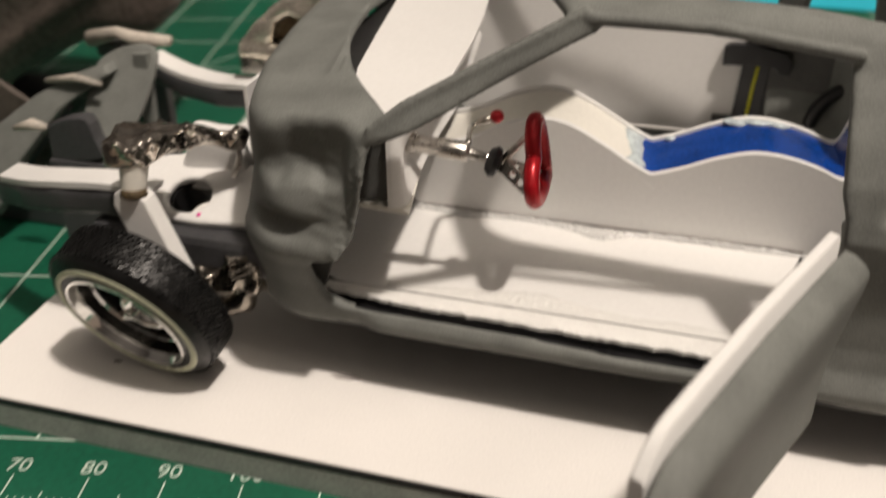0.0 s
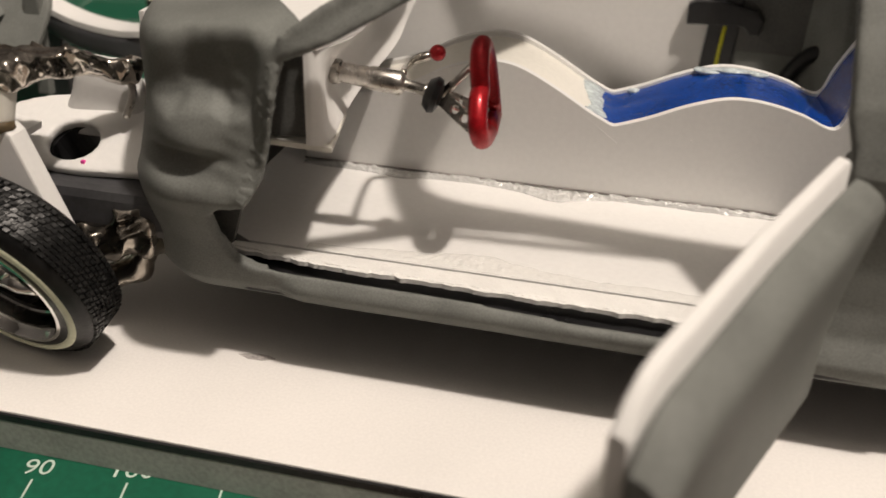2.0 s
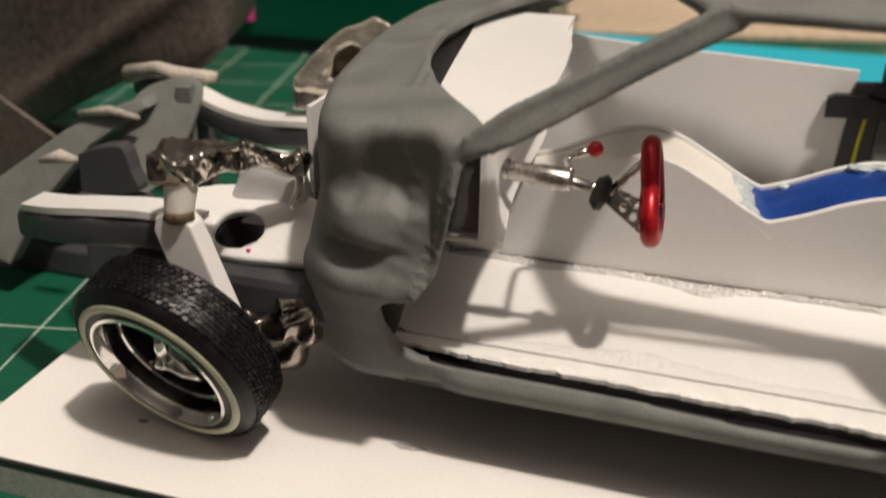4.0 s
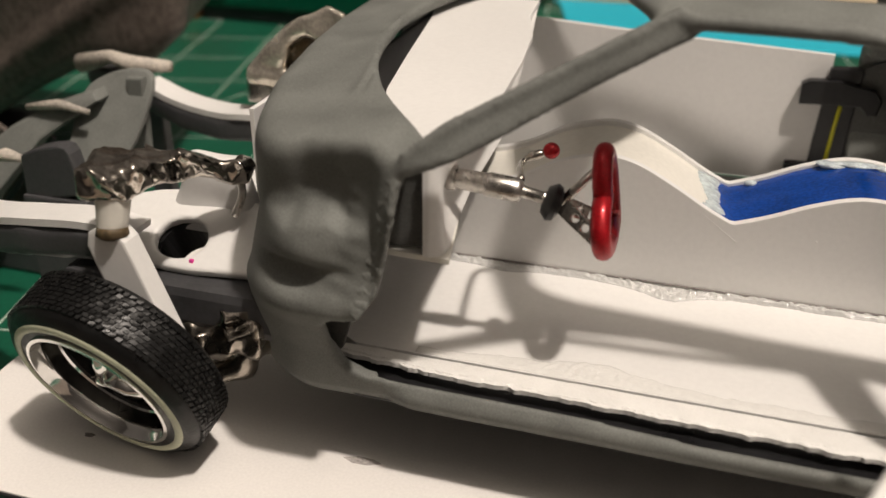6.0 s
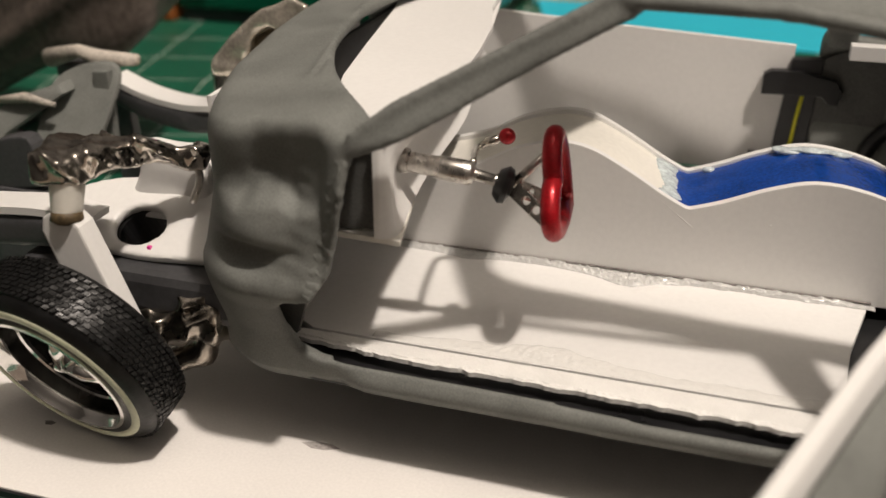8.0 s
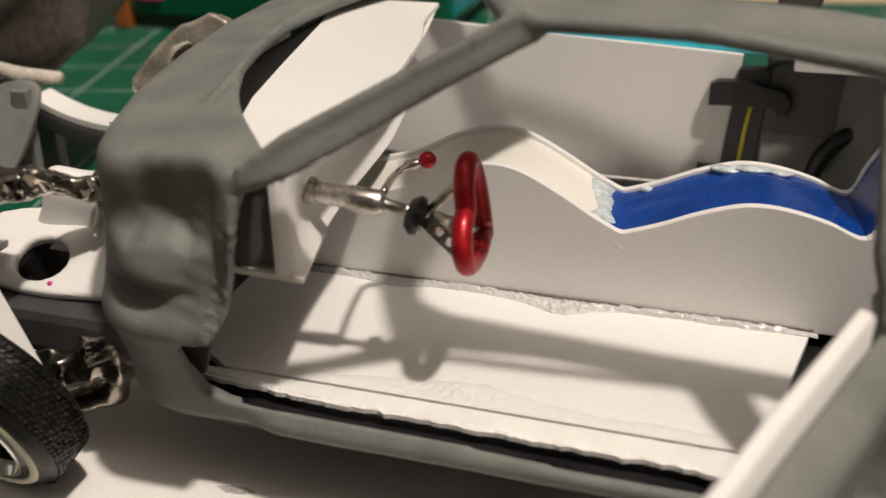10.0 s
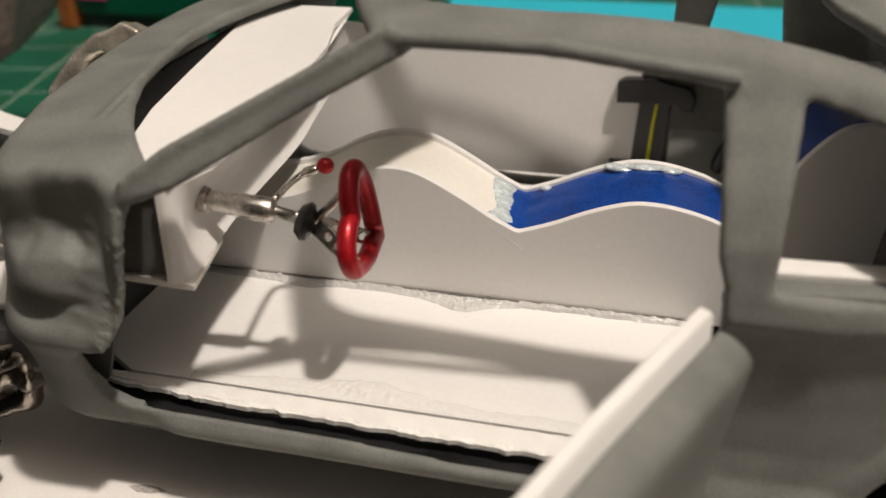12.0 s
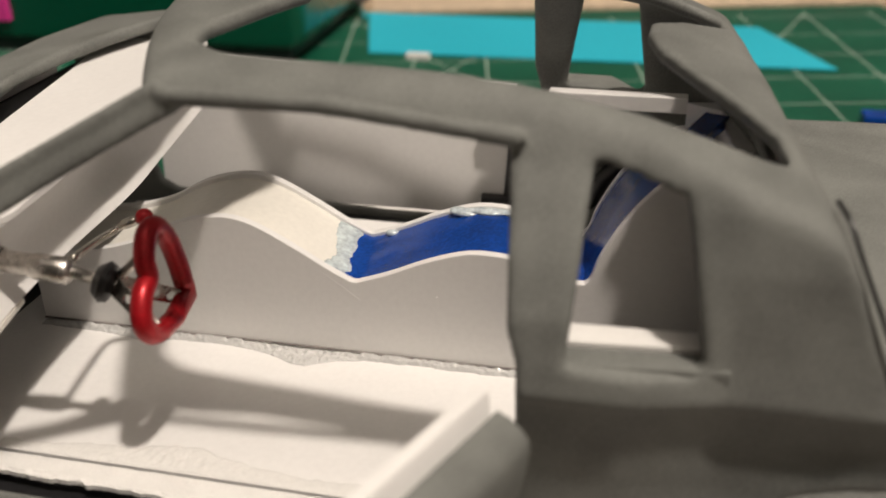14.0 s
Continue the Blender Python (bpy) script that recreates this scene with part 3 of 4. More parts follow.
fillet = sheet(-40, 21.5, lambda a: -0.95 - 2.1 * math.exp(-(((a + 6.5) / 4.5) ** 2)) - 0.9 * math.exp(-(((a + 27) / 4) ** 2)) + 0.3 * rag(a, 0.3, 1), lambda a: -0.03, lambda a, b: 18.2 + 0.12 * grit(a, b, 0.8) + (0.18 + 0.3 * math.exp(-(((a + 6.5) / 5) ** 2))) * grit(a, b, 1.9, 3) + 0.45 * max(0, 1 + b), 18.0, 0.16)
# thin dark tube stands in for the shaded gap along the console foot
part("foot_shade_line", tube([(a, -0.1, 18.5 + 0.05 * rag(a, 0.4, 4)) for a in np.linspace(-40, 21, 80)], 0.13, 6), smudge_shade, car, "thin grey line standing in for shade at the console foot", smooth=True)
part("glue_bead", fillet, glue, car, "clear glue bead along the console foot", smooth=True)


smear = sheet(-31, 17, lambda a: -22.6 + 0.1 * rag(a, 0.4, 5), lambda a: -20.9 + 1.9 * math.exp(-(((a + 13) / 6) ** 2)) + 0.7 * rag(a, 0.16, 6), lambda a, b: 18.07 + 0.05 * grit(a, b, 0.5) + 0.16 * grit(a, b, 1.7, 3) * math.exp(-(((a + 13) / 9) ** 2)), 18.0, 0.2)
part("glue_smear", smear, glue_film, car, "thin glue smear on the floor", smooth=True)

part("sheet_edge", tube(smooth_line([(-6.5, 0.1, 30.2), (-4, 0.06, 28.5), (-2, 0.05, 27.0), (0.4, 0.03, 25.2)], 5), 0.08, 6), styrene, car, "thin overlapping sheet edge", smooth=True)
frosted = smat("frosted_blue_glue", (0.66, 0.74, 0.82), 0.12, vary=0.35, scale=1.6, bump=1.0, fine=6, trans=0.25, spec=0.7)


def seam_film():
    """A frosted film of glue with ragged edges where the blue paint meets the cream top."""
    verts, faces = [], []
    wx, wz = [q[0] for q in wave], [q[1] for q in wave]
    m, n = 9, 45
    for j in range(n):
        y = 1.02 + 10.15 * j / (n - 1)
        a = -4.0 + 0.5 * rag(y, 0.5, 11) + 0.9 * math.exp(-(((y - 4) / 2) ** 2))
        b = -1.0 + 0.6 * rag(y, 0.6, 17)
        for i in range(m):
            x = a + (b - a) * i / (m - 1)
            z = float(np.interp(x, wx, wz)) - 0.3 + (0.3 + 0.12 * grit(x, y, 1.3, 6)) * min(1, 3 * min(i, m - 1 - i) / (m - 1) + 0.05)
            verts.append((x - SKEW * y, y, z))
    top = len(verts)
    verts += [(a, b, c - 0.3) for a, b, c in verts]
    for j in range(n - 1):
        for i in range(m - 1):
            k = j * m + i
            faces += [(k, k + 1, k + m + 1, k + m), (top + k, top + k + m, top + k + m + 1, top + k + 1)]
    edge = [i for i in range(m)] + [j * m + m - 1 for j in range(1, n)] + [(n - 1) * m + i for i in range(m - 2, -1, -1)] + [j * m for j in range(n - 2, 0, -1)]
    faces += [(a, top + a, top + b, b) for a, b in zip(edge, edge[1:] + edge[:1])]
    return verts, faces


part("seam_glue", seam_film(), frosted, car, "cloudy pale blue glue at the trim seam", smooth=True)
for cx, cz in ((10.4, 30.0), (14.2, 27.0), (9.0, 26.6)):
    part("crumb", glue_blob(cx, -0.02, cz, 0.16, 0.14, 0.16), styrene, car)

for cx, cy_, rr in ((11.6, 10.5, 2.4), (14.2, 10.4, 2.6), (16.8, 10.6, 2.0), (2.5, 10.8, 0.7)):
    part("rim_glue", glue_blob(cx - SKEW * cy_, cy_, float(np.interp(cx, [q[0] for q in wave], [q[1] for q in wave])) - 0.05, rr, 0.3 + 0.2 * rr, 0.34), frosted, car, "cloudy glossy glue on the trim edge", smooth=True)

# far side lining, hinge bracket
def leaning(bm, z0, slope):
    for v in bm.verts:
        v.co.y += (v.co.z - z0) * slope
    return bm


part("far_door_card", leaning(prism([(-46, 16.5), (9.2, 16.5), (10.2, 36.2), (-20, 37.6), (-40, 38.8), (-46, 37.8)], "y", 42.6, 43.4, 0.1), 28, 0.06), styrene, car, "white styrene lining of the far door")
part("bracket_bar", prism([(6.2, 29.2), (6.2, 32.2), (7.2, 32.8), (11.2, 33.0), (16.4, 31.9), (17.4, 30.4), (17.0, 28.3), (15.6, 28.3), (14.6, 29.4), (8, 29.3)], "y", 40.8, 42.6, 0.2), black, car, "black hinge bracket")
part("bracket_post", prism([(8.4, 16.5), (9.9, 34.5), (14.4, 34.8), (13.2, 16.5)], "y", 41.6, 43.6, 0.2), black, car)
part("wire", tube([(11.0, 41.3, 18), (11.6, 41.3, 26), (12.1, 41.3, 30.4)], 0.3, 8), yellow, car, "thin yellow wire", smooth=True)
part("hose", tube(smooth_line([(20.9, 40.2, 16.5), (21.6, 40.2, 21.4), (23.2, 40.2, 24.6), (25.6, 40.0, 26.8), (29, 39.6, 28.2)], 5), 1.2, 12), black, car, "black bent hose", smooth=True)
part("bracket_foot", prism([(5.5, 18.2), (5.5, 19.9), (15.5, 19.9), (16.5, 18.2)], "y", 40.6, 43.2, 0.2), black, car)
part("far_inner_side", prism([(13, 14.5), (12, 34), (18, 36.5), (37, 37), (40, 14.5)], "y", 41.9, 42.4, 0.1), inner_grey, car, "dark grey inner quarter panel")

# dashboard
REAR = [(-26.6, -27.6), (-24.6, -20), (-25.6, -8), (-26.6, 4), (-28.2, 16), (-31.0, 26), (-31.8, 35)]
part("dash_top", prism([(-47.0, 35), (-43.6, 20), (-40.7, 3), (-38.3, -10), (-35.9, -18), (-30.8, -27.6), *REAR], "z", 42.4, 43.1, 0.1), styrene, car, "white styrene dashboard top")
LOW = [(-28.0, -28.0, 32.9), (-27.2, -27.9, 32.8), (-26.2, -27.0, 32.8), (-26.2, -24.5, 32.9), (-27.0, -20, 33.0), (-28.2, -10, 33.0), (-29.2, 6, 33.0), (-31.2, 18, 33.0), (-34.0, 35, 33.2)]
UP = [(-27.9, -27.9, 42.3), (-27.2, -27.7, 42.3), (-26.6, -26.9, 42.3), (-25.7, -24.5, 42.3), (-24.9, -20, 42.3), (-25.9, -8, 42.3), (-26.9, 4, 42.3), (-28.5, 16, 42.3), (-32.0, 35, 42.3)]


def apron():
    """A bent sheet from the dashboard's rear edge round its near end and down to its free lower edge."""
    up, lo = smooth_line(UP, 6), smooth_line(LOW, 6)
    verts, faces = [], []
    for i, (a, b) in enumerate(zip(up, lo)):
        deep = 2.6 * min(1, max(0.0, i - 12) / 16)
        for back in (0, 0.5):
            for k in range(9):
                t = k / 8
                y = a[1] + (b[1] - a[1]) * t
                belly = deep * math.sin(math.pi * t) * (1 + 0.25 * math.sin(y * 0.22))
                inward = back if i > 14 else 0
                verts.append((a[0] + (b[0] - a[0]) * t - belly - inward, y + (back if i <= 14 else 0), a[2] + (b[2] - a[2]) * t))
    n = 18
    ring = list(range(9)) + list(range(17, 8, -1))
    for i in range(len(up) - 1):
        for c, d in zip(ring, ring[1:] + ring[:1]):
            faces.append((i * n + c, i * n + d, (i + 1) * n + d, (i + 1) * n + c))
    for i in (0, len(up) - 1):
        faces += [(i * n + k, i * n + k + 1, i * n + k + 10, i * n + k + 9) for k in range(8)]
    return verts, faces


part("dash_apron", apron(), styrene, car, "curved white dashboard apron", smooth="angle")
part("dash_tab", prism([(-25.4, -27.8), (-33.5, -27.4), (-33.0, -20), (-27.4, -18)], "z", 32.2, 32.8, 0.08), cream, car, "cream lower dashboard tab")

# steering
def col(p, q, prof, name, m, label=""):
    a = Vector(q) - Vector(p)
    L = a.length
    return part(name, lathe([(s * L, r) for s, r in prof], p, a, 24), m, car, label, smooth="angle")


HUB = (-17.4, -18.9, 35.9)
col((-28.2, -19.8, 37.9), (-20.4, -19.2, 37.0), [(0, 1.15), (0.03, 1.35), (0.12, 1.3), (0.14, 1.05), (0.5, 1.12), (0.55, 1.25), (0.93, 1.25), (0.97, 1.1), (1, 0.7)], "steering_column", steel, "worn silver steering column")
col((-20.6, -19.2, 37.0), (-17.6, -18.95, 36.3), [(0, 0.62), (0.7, 0.62), (0.75, 0.75), (1, 0.7)], "column_shaft", steel)
col((-18.4, -19.0, 36.4), (-16.6, -18.8, 35.8), [(0, 0.5), (0.1, 1.4), (0.5, 2.0), (0.8, 1.8), (0.92, 1.3), (1, 0.7)], "wheel_hub", black, "dark steering wheel boss")

TOPW, BOTW, TIPW = Vector((-13.0, -15.4, 41.0)), Vector((-11.6, -22.0, 32.4)), Vector((-12.1, -13.4, 32.6))
MIDW = (TOPW + BOTW) / 2
EV = (TOPW - BOTW).normalized()
EU = (TIPW - MIDW - EV * (TIPW - MIDW).dot(EV)).normalized()
heart = smooth_line([(5.9, -0.4), (3.6, 2.4), (1.4, 4.3), (-0.7, 4.9), (-2.2, 3.8), (-2.3, 1.6), (-1.5, 0), (-2.3, -1.6), (-2.2, -3.8), (-0.7, -4.9), (1.4, -4.4), (3.6, -3.0)], 5)
rim = [tuple(MIDW + EU * a + EV * b) for a, b in heart]
part("steering_wheel_rim", tube(rim, 0.98, 14, closed=True), red, car, "glossy candy red heart-shaped steering wheel rim", smooth=True)


def spoke(p, q):
    """A flat bar with three drilled holes."""
    L = (q - p).length
    f = lambda x, y, z: smax(smax(smax(np.abs(y) - 0.95 + 0.03 * x, np.abs(z) - 0.25, 0.15), np.abs(x - L / 2) - L / 2, 0.2), -np.minimum(np.minimum(np.hypot(x - L * 0.35, y), np.hypot(x - L * 0.58, y)), np.hypot(x - L * 0.8, y)) + 0.42, 0.1)
    v, fc = field_mesh(f, (-0.4, -1.2, -0.6), (L + 0.4, 1.2, 0.6), 0.12)
    ex = (q - p).normalized()
    ey = Vector((0.1, 1, -0.5)).cross(ex).normalized()
    ez = ex.cross(ey)
    return [tuple(p + ex * a + ey * b + ez * c) for a, b, c in v.tolist()], fc


for a, b in ((0.4, 4.4), (0.4, -4.4), (5.4, -0.9)):
    e = MIDW + EU * a + EV * b
    h = Vector(HUB) + (MIDW - Vector(HUB)) * 0.15
    if b > 4:
        part("spoke", tube([tuple(h), tuple(e)], [0.5, 0.38], 10), steel, car, "thin steel spoke", smooth=True)
    else:
        part("spoke", spoke(h, e), steel, car, "pierced steel spoke", smooth="angle")

# lever
part("lever_rod", tube(smooth_line([(-20.9, -18.2, 37.8), (-22.4, -12.5, 36.4), (-23.4, -7.6, 35.2), (-22.6, -6.6, 35.6), (-21.0, -6.0, 36.2)], 5), 0.38, 10), chrome, car, "bent chrome gear lever", smooth=True)
part("lever_collar", lathe([(0, 0.4), (0.3, 0.55), (1.4, 0.55), (1.7, 0.4)], (-22.9, -6.6, 35.5), (0.8, 0.25, 0.25), 14), chrome, car, smooth="angle")
part("lever_knob", lathe([(0.95 * math.sin(a), 0.95 * math.cos(a)) for a in np.linspace(-1.5, 1.5, 12)], (-20.5, -5.9, 36.3), (1, 0.2, 0.1), 20), red, car, "red ball knob", smooth=True)

# rear tub, ledge, seat back
def tub_field(x, y, z):
    d = np.sqrt((x - 42) ** 2 + (z - 14) ** 2) - 17.5 + wob(x, y, z, 2.0, 0.15)
    d = smax(d, np.abs(y + 15.5) - 8.0, 1.5)
    return smax(d, 17.9 - z, 0.3)


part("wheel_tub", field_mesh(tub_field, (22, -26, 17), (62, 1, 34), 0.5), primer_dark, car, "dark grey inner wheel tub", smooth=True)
part("quarter_ledge", prism([(24.5, -25.3), (38.4, -24.2), (38.4, -22.0), (24.5, -22.6)], "z", 37.8, 39.1, 0.15), rough_white, car, "white ledge inside the quarter window")
part("window_lip", prism([(25.4, -27.9), (37.6, -26.6), (38.0, -24.3), (25.4, -25.2)], "z", 37.2, 38.7, 0.3), primer, car, "grey inner lip of the quarter window")
part("seat_flap", prism([(31.5, -3.5), (33.5, -3.9), (37.2, 6.0), (35.0, 6.8)], "z", 45.4, 46.6, 0.1), blue, car, "dark blue seat top flap")
part("parcel_shelf", prism([(33.2, 10.5), (36.2, 11.0), (39.6, -1.5), (38.6, -3.5), (37.4, -0.8), (36.6, 8.4)], "z", 42.6, 46.2, 0.1), styrene, car, "white parcel shelf")
part("far_ledge", box(16.5, 33.5, 29.4, 31.4, 38.2, 40.2, 0.15), styrene, car, "white ledge under the far quarter window")

# open door
DH, DE = Vector((21.6, -33.8, 0)), Vector((4.4, -76.0, 0))
DD = (DE - DH).normalized()
DN = Vector((DD.y, -DD.x, 0)) * -1  # towards the rear of the car
def slab(profile, L, name, m, under, label=""):
    """profile: (out, z) of the section, carried along the door."""
    verts, faces = [], []
    n = len(profile)
    cuts = [L * k / 24 for k in range(25)]
    for s in cuts:
        drop = 0.08 * max(0, s - L * 0.45) + 0.14 * max(0, s - L * 0.88) ** 2
        for o, z in profile:
            p = DH + DD * s + DN * o
            verts.append((p.x, p.y, z - drop * (1 if z > 30 else -0.4)))
    for i in range(len(cuts) - 1):
        for k in range(n):
            faces.append((i * n + k, (i + 1) * n + k, (i + 1) * n + (k + 1) % n, i * n + (k + 1) % n))
    faces += [tuple(range(n)), tuple((len(cuts) - 1) * n + k for k in range(n))[::-1]]
    return part(name, (verts, faces), m, under, label, smooth="angle")


door_skin = slab([(0.1, 16.8), (0.1, 38.1), (0.35, 38.4), (1.4, 38.2), (2.4, 37.6), (2.95, 36.9), (3.05, 36.2), (2.7, 34.0), (2.2, 31.8), (1.4, 28), (0.8, 24), (0.6, 20.5), (0.6, 18.2), (0.5, 16.8)], 38, "door", primer, car, "open grey primed door skin")
slab([(-1.6, 18), (-1.6, 39.6), (-1.4, 39.85), (-0.5, 39.75), (-0.3, 39.4), (-0.3, 18)], 37.2, "lining", styrene, door_skin, "white card door lining")

# rear deck
def deck_field(x, y, z):
    u = np.abs(y - CY)
    top = 37.6 - 0.06 * (x - 48) - 0.003 * u * u
    d = smax(np.abs(z - top + 0.8) - 0.8, u - 28.0 + 0.02 * (x - 45), 1.0)
    d = smax(d, 48.6 - x - SKEW * (y + 30), 0.3)
    return smax(d, x - 95, 1.0)


part("rear_deck", field_mesh(deck_field, (42, -28, 33), (97, 40, 42), 0.6), primer, car, "grey primed rear deck panel", smooth=True)


seam = []
for xs, u, z in smooth_line([(44.75, 26.5, 50.3), (45.2, 28.6, 49.6), (46.1, 30.2, 47.2), (47.8, 31.3, 43.2), (49.4, 31.9, 39.6)], 5):
    y = CY - u
    seam.append((xs + 0.1 - SKEW * (y + 30), y, z))
part("roof_seam", tube(seam, 0.2, 8), black, car, "dark seam between roof and rear deck", smooth=True)


def nest(top, *names):
    """Puts the car's parts of these names under another of its parts."""
    p = bpy.data.objects[top]
    for o in list(car.children):
        if o.name.split(".")[0] in names:
            o.parent = p


nest("steering_wheel_rim", "spoke", "wheel_hub")
nest("steering_column", "column_shaft")
nest("lever_rod", "lever_collar", "lever_knob")
nest("bracket_post", "bracket_bar", "wire", "bracket_foot")
nest("console_seat_trim", "rim_glue", "seam_glue")
nest("floor_pan", "glue_bead", "glue_smear", "foot_shade_line")
nest("dash_top", "dash_apron", "dash_tab")
nest("body", "rough_filler", "window_lip", "roof_seam")

# ---- chassis front ----
chassis = thing("model_chassis", "grey and white model chassis front with chrome suspension parts", "model chassis")


NEAR_RAIL = [(-112, -12, 22.0), (-98, -17, 25.0), (-84, -23, 28.0), (-76, -24.5, 29.4), (-67, -24.5, 30.0), (-58, -24, 28.2), (-44, -24, 26.5)]
FAR_RAIL = [(-112, 30, 30), (-98, 24, 31.5), (-89, 18.8, 30.6), (-82, 16.6, 29.3), (-74, 14.6, 29.0), (-66, 13.2, 29.8), (-44, 13.0, 30.0)]


def rail_field(line, tall):
    xs, ys, zs = zip(*line)

    def f(x, y, z):
        u, t = y - np.interp(x, xs, ys), np.interp(x, xs, zs)
        d = smax(np.abs(u) - 2.4, np.abs(z - t + tall / 2 + 0.9) - tall / 2, 0.8)
        return smax(d, (-91.5 if tall > 3.5 else -106.0) - x, 1.5) + wob(x, y, z, 2.5, 0.06)
    return f


for line, tall in ((NEAR_RAIL, 3.9), (FAR_RAIL, 3.4)):
    lo = (-94 if tall > 3.5 else -108, min(q[1] for q in line) - 4, 16)
    hi = (-65.5 if tall > 3.5 else -46, max(q[1] for q in line) + 4, 33)
    part("frame_rail", field_mesh(rail_field(line, tall), lo, hi, 0.5), primer_dark, chassis, "dark grey frame rail", smooth=True)
    top = [q for q in smooth_line(line, 8) if -89.8 < q[0] < -62]
    part("rail_cap", ribbon([(q[0], q[2] - 0.88) for q in top], lambda i, top=top: (top[i][1] - 2.2, top[i][1] + 2.2), 0.9), styrene, chassis, "white styrene strip on the frame rail", smooth="angle")
part("rail_support", prism([(-90.5, 0.1), (-90.5, 28), (-87.0, 27.5), (-87.0, 0.1)], "y", 17.6, 19.6, 0.2), primer_dark, chassis)


def plate_field(x, y, z):
    v = (y + 21.3) * 0.857 + (z - 26.6) * 0.515
    n = (z - 26.6) * 0.857 - (y + 21.3) * 0.515
    d = np.sqrt(((x + 58.5) / 12.5) ** 2 + ((v - 1.4) / 5.4) ** 2) - 1
    d = smin(d * 5, smax(np.abs(x + 50) - 8, np.abs(v - 0.6) - 4.0, 1.0), 1.0)
    d = smax(d, np.abs(n) - 0.7, 0.4)
    hole = (np.sqrt(((x + 59.3) / 3.2) ** 2 + (v / 2.6) ** 2) - 1) * 2.8
    return smax(d, -hole, 0.4)


part("spring_plate", field_mesh(plate_field, (-73, -30, 21), (-40, -13, 33), 0.35), styrene, chassis, "white plate with a round hole", smooth=True)
part("spring_well", lathe([(-6, 3.6), (-0.9, 3.7), (-0.9, 3.0), (-5.9, 2.9)], (-59.3, -21.3, 26.6), (0, -0.515, 0.857), 28, cap=False), black, chassis)
part("pink_mark", box(-56.9, -56.4, -24.3, -23.9, 25.5, 26.0, 0.1), pink, chassis, "pink marker dot")
part("side_member", box(-72, -43, -27.2, -21.6, 18.8, 24.2, 1.2), primer_dark, chassis, "dark grey side member")
part("upright_post", lathe([(0, 1.35), (0.2, 1.55), (1.2, 1.6), (3, 1.75), (4.4, 1.85), (4.8, 1.5)], (-59.4, -32.9, 33.2), (0.10, 0.15, 1), 24), cream, chassis, "cream upright post", smooth="angle")
part("upright_blade", prism([(-62.0, 31.6), (-61.6, 33.2), (-60.6, 33.8), (-58.4, 33.6), (-57.4, 32.6), (-52.4, 19.0), (-58.0, 19.5)], "y", -34.0, -31.4, 0.3), styrene, chassis, "white angled upright blade")


dull_foil = smat("dull_crumpled_foil", (0.42, 0.38, 0.33), 0.28, metal=1.0, vary=0.4, scale=0.5, bump=0.7, fine=1.2)


def foil_field(x, y, z):
    t = np.interp(y, [-34, -30, -25, -20], [38.5, 38.5, 37.8, 35.4])
    plan = poly_field(x, y, [(-62.9, -32.0), (-61.6, -34.6), (-58.0, -34.4), (-56.2, -31.2), (-55.2, -26.5), (-53.2, -23.2), (-50.6, -21.6), (-50.6, -18.8), (-53.0, -18.6), (-56.5, -22.5), (-59.5, -25.0), (-63.0, -25.4), (-63.6, -28)]) - 0.3
    d = smax(plan, np.abs(z - t) - 1.9 + 0.03 * (y + 31), 0.9)
    crease = np.abs(np.sin(0.35 * x + 0.4 * y + 1.6 * np.sin(0.6 * z + 0.3 * x))) * 1.6 + 0.8 * np.abs(np.sin(0.8 * y - 0.3 * x + 0.9 * z + np.sin(0.7 * x))) + 0.25 * np.abs(np.sin(1.9 * x + 1.1 * y - z))
    return d * 0.8 + 0.25 * (crease - 1.1) + 0.06 * np.abs(np.sin(2.2 * y + 1.3 * x + 1.2 * z)) + wob(x, y, z, 0.6, 0.03)


part("foil_arm", field_mesh(foil_field, (-68, -36.6, 32), (-48, -15, 43), 0.24), foil, chassis, "crumpled bare-metal foil suspension arm", smooth=True)
part("foil_hook", tube(smooth_line([(-53.5, -20, 34.6), (-52.0, -19.9, 34.4), (-51.8, -20.1, 32.6), (-52.8, -20.3, 30.2)], 5), 0.45, 10), steel, chassis, "bent wire hook", smooth=True)


def axle_field(x, y, z):
    d = np.sqrt(((y + 24.5) / 1.2) ** 2 + (z - 18.0 - 0.25 * (x + 52)) ** 2) - 3.2
    d = smax(d, np.abs(x + 53) - 6.5, 1.5)
    d = smin(d, np.sqrt((x + 50) ** 2 + (y + 25.5) ** 2 + (z - 21.6) ** 2) - 2.3, 0.6)
    crease = np.abs(np.sin(0.8 * x + 0.9 * y)) + 0.7 * np.abs(np.sin(1.1 * z - 0.8 * x + 0.6 * y))
    return d * 0.8 + 0.4 * (crease - 0.9) + wob(x, y, z, 0.8, 0.12)


def arm_field(x, y, z):
    """A shiny cast lower arm, running down from the axle towards the hub."""
    d = segment(x, y, z, (-47.0, -22.6, 22.5), (-52.6, -22.8, 12.0)) - 1.6
    d = smin(d, segment(x, y, z, (-52.6, -22.8, 12.0), (-57.0, -24.0, 10.4)) - 1.5, 1.0)
    crease = np.abs(np.sin(0.7 * x + 0.5 * y)) + 0.6 * np.abs(np.sin(0.9 * z - 0.6 * x))
    return d + 0.18 * (crease - 0.9) + wob(x, y, z, 1.4, 0.06)


part("lower_arm", field_mesh(arm_field, (-62, -33, 5.2), (-42, -19, 27), 0.35), dull_foil, chassis, "shiny chromed lower arm", smooth=True)
part("axle_housing", field_mesh(axle_field, (-62, -33, 10), (-43, -16, 27), 0.35), dull_foil, chassis, "chromed lumpy axle housing", smooth=True)


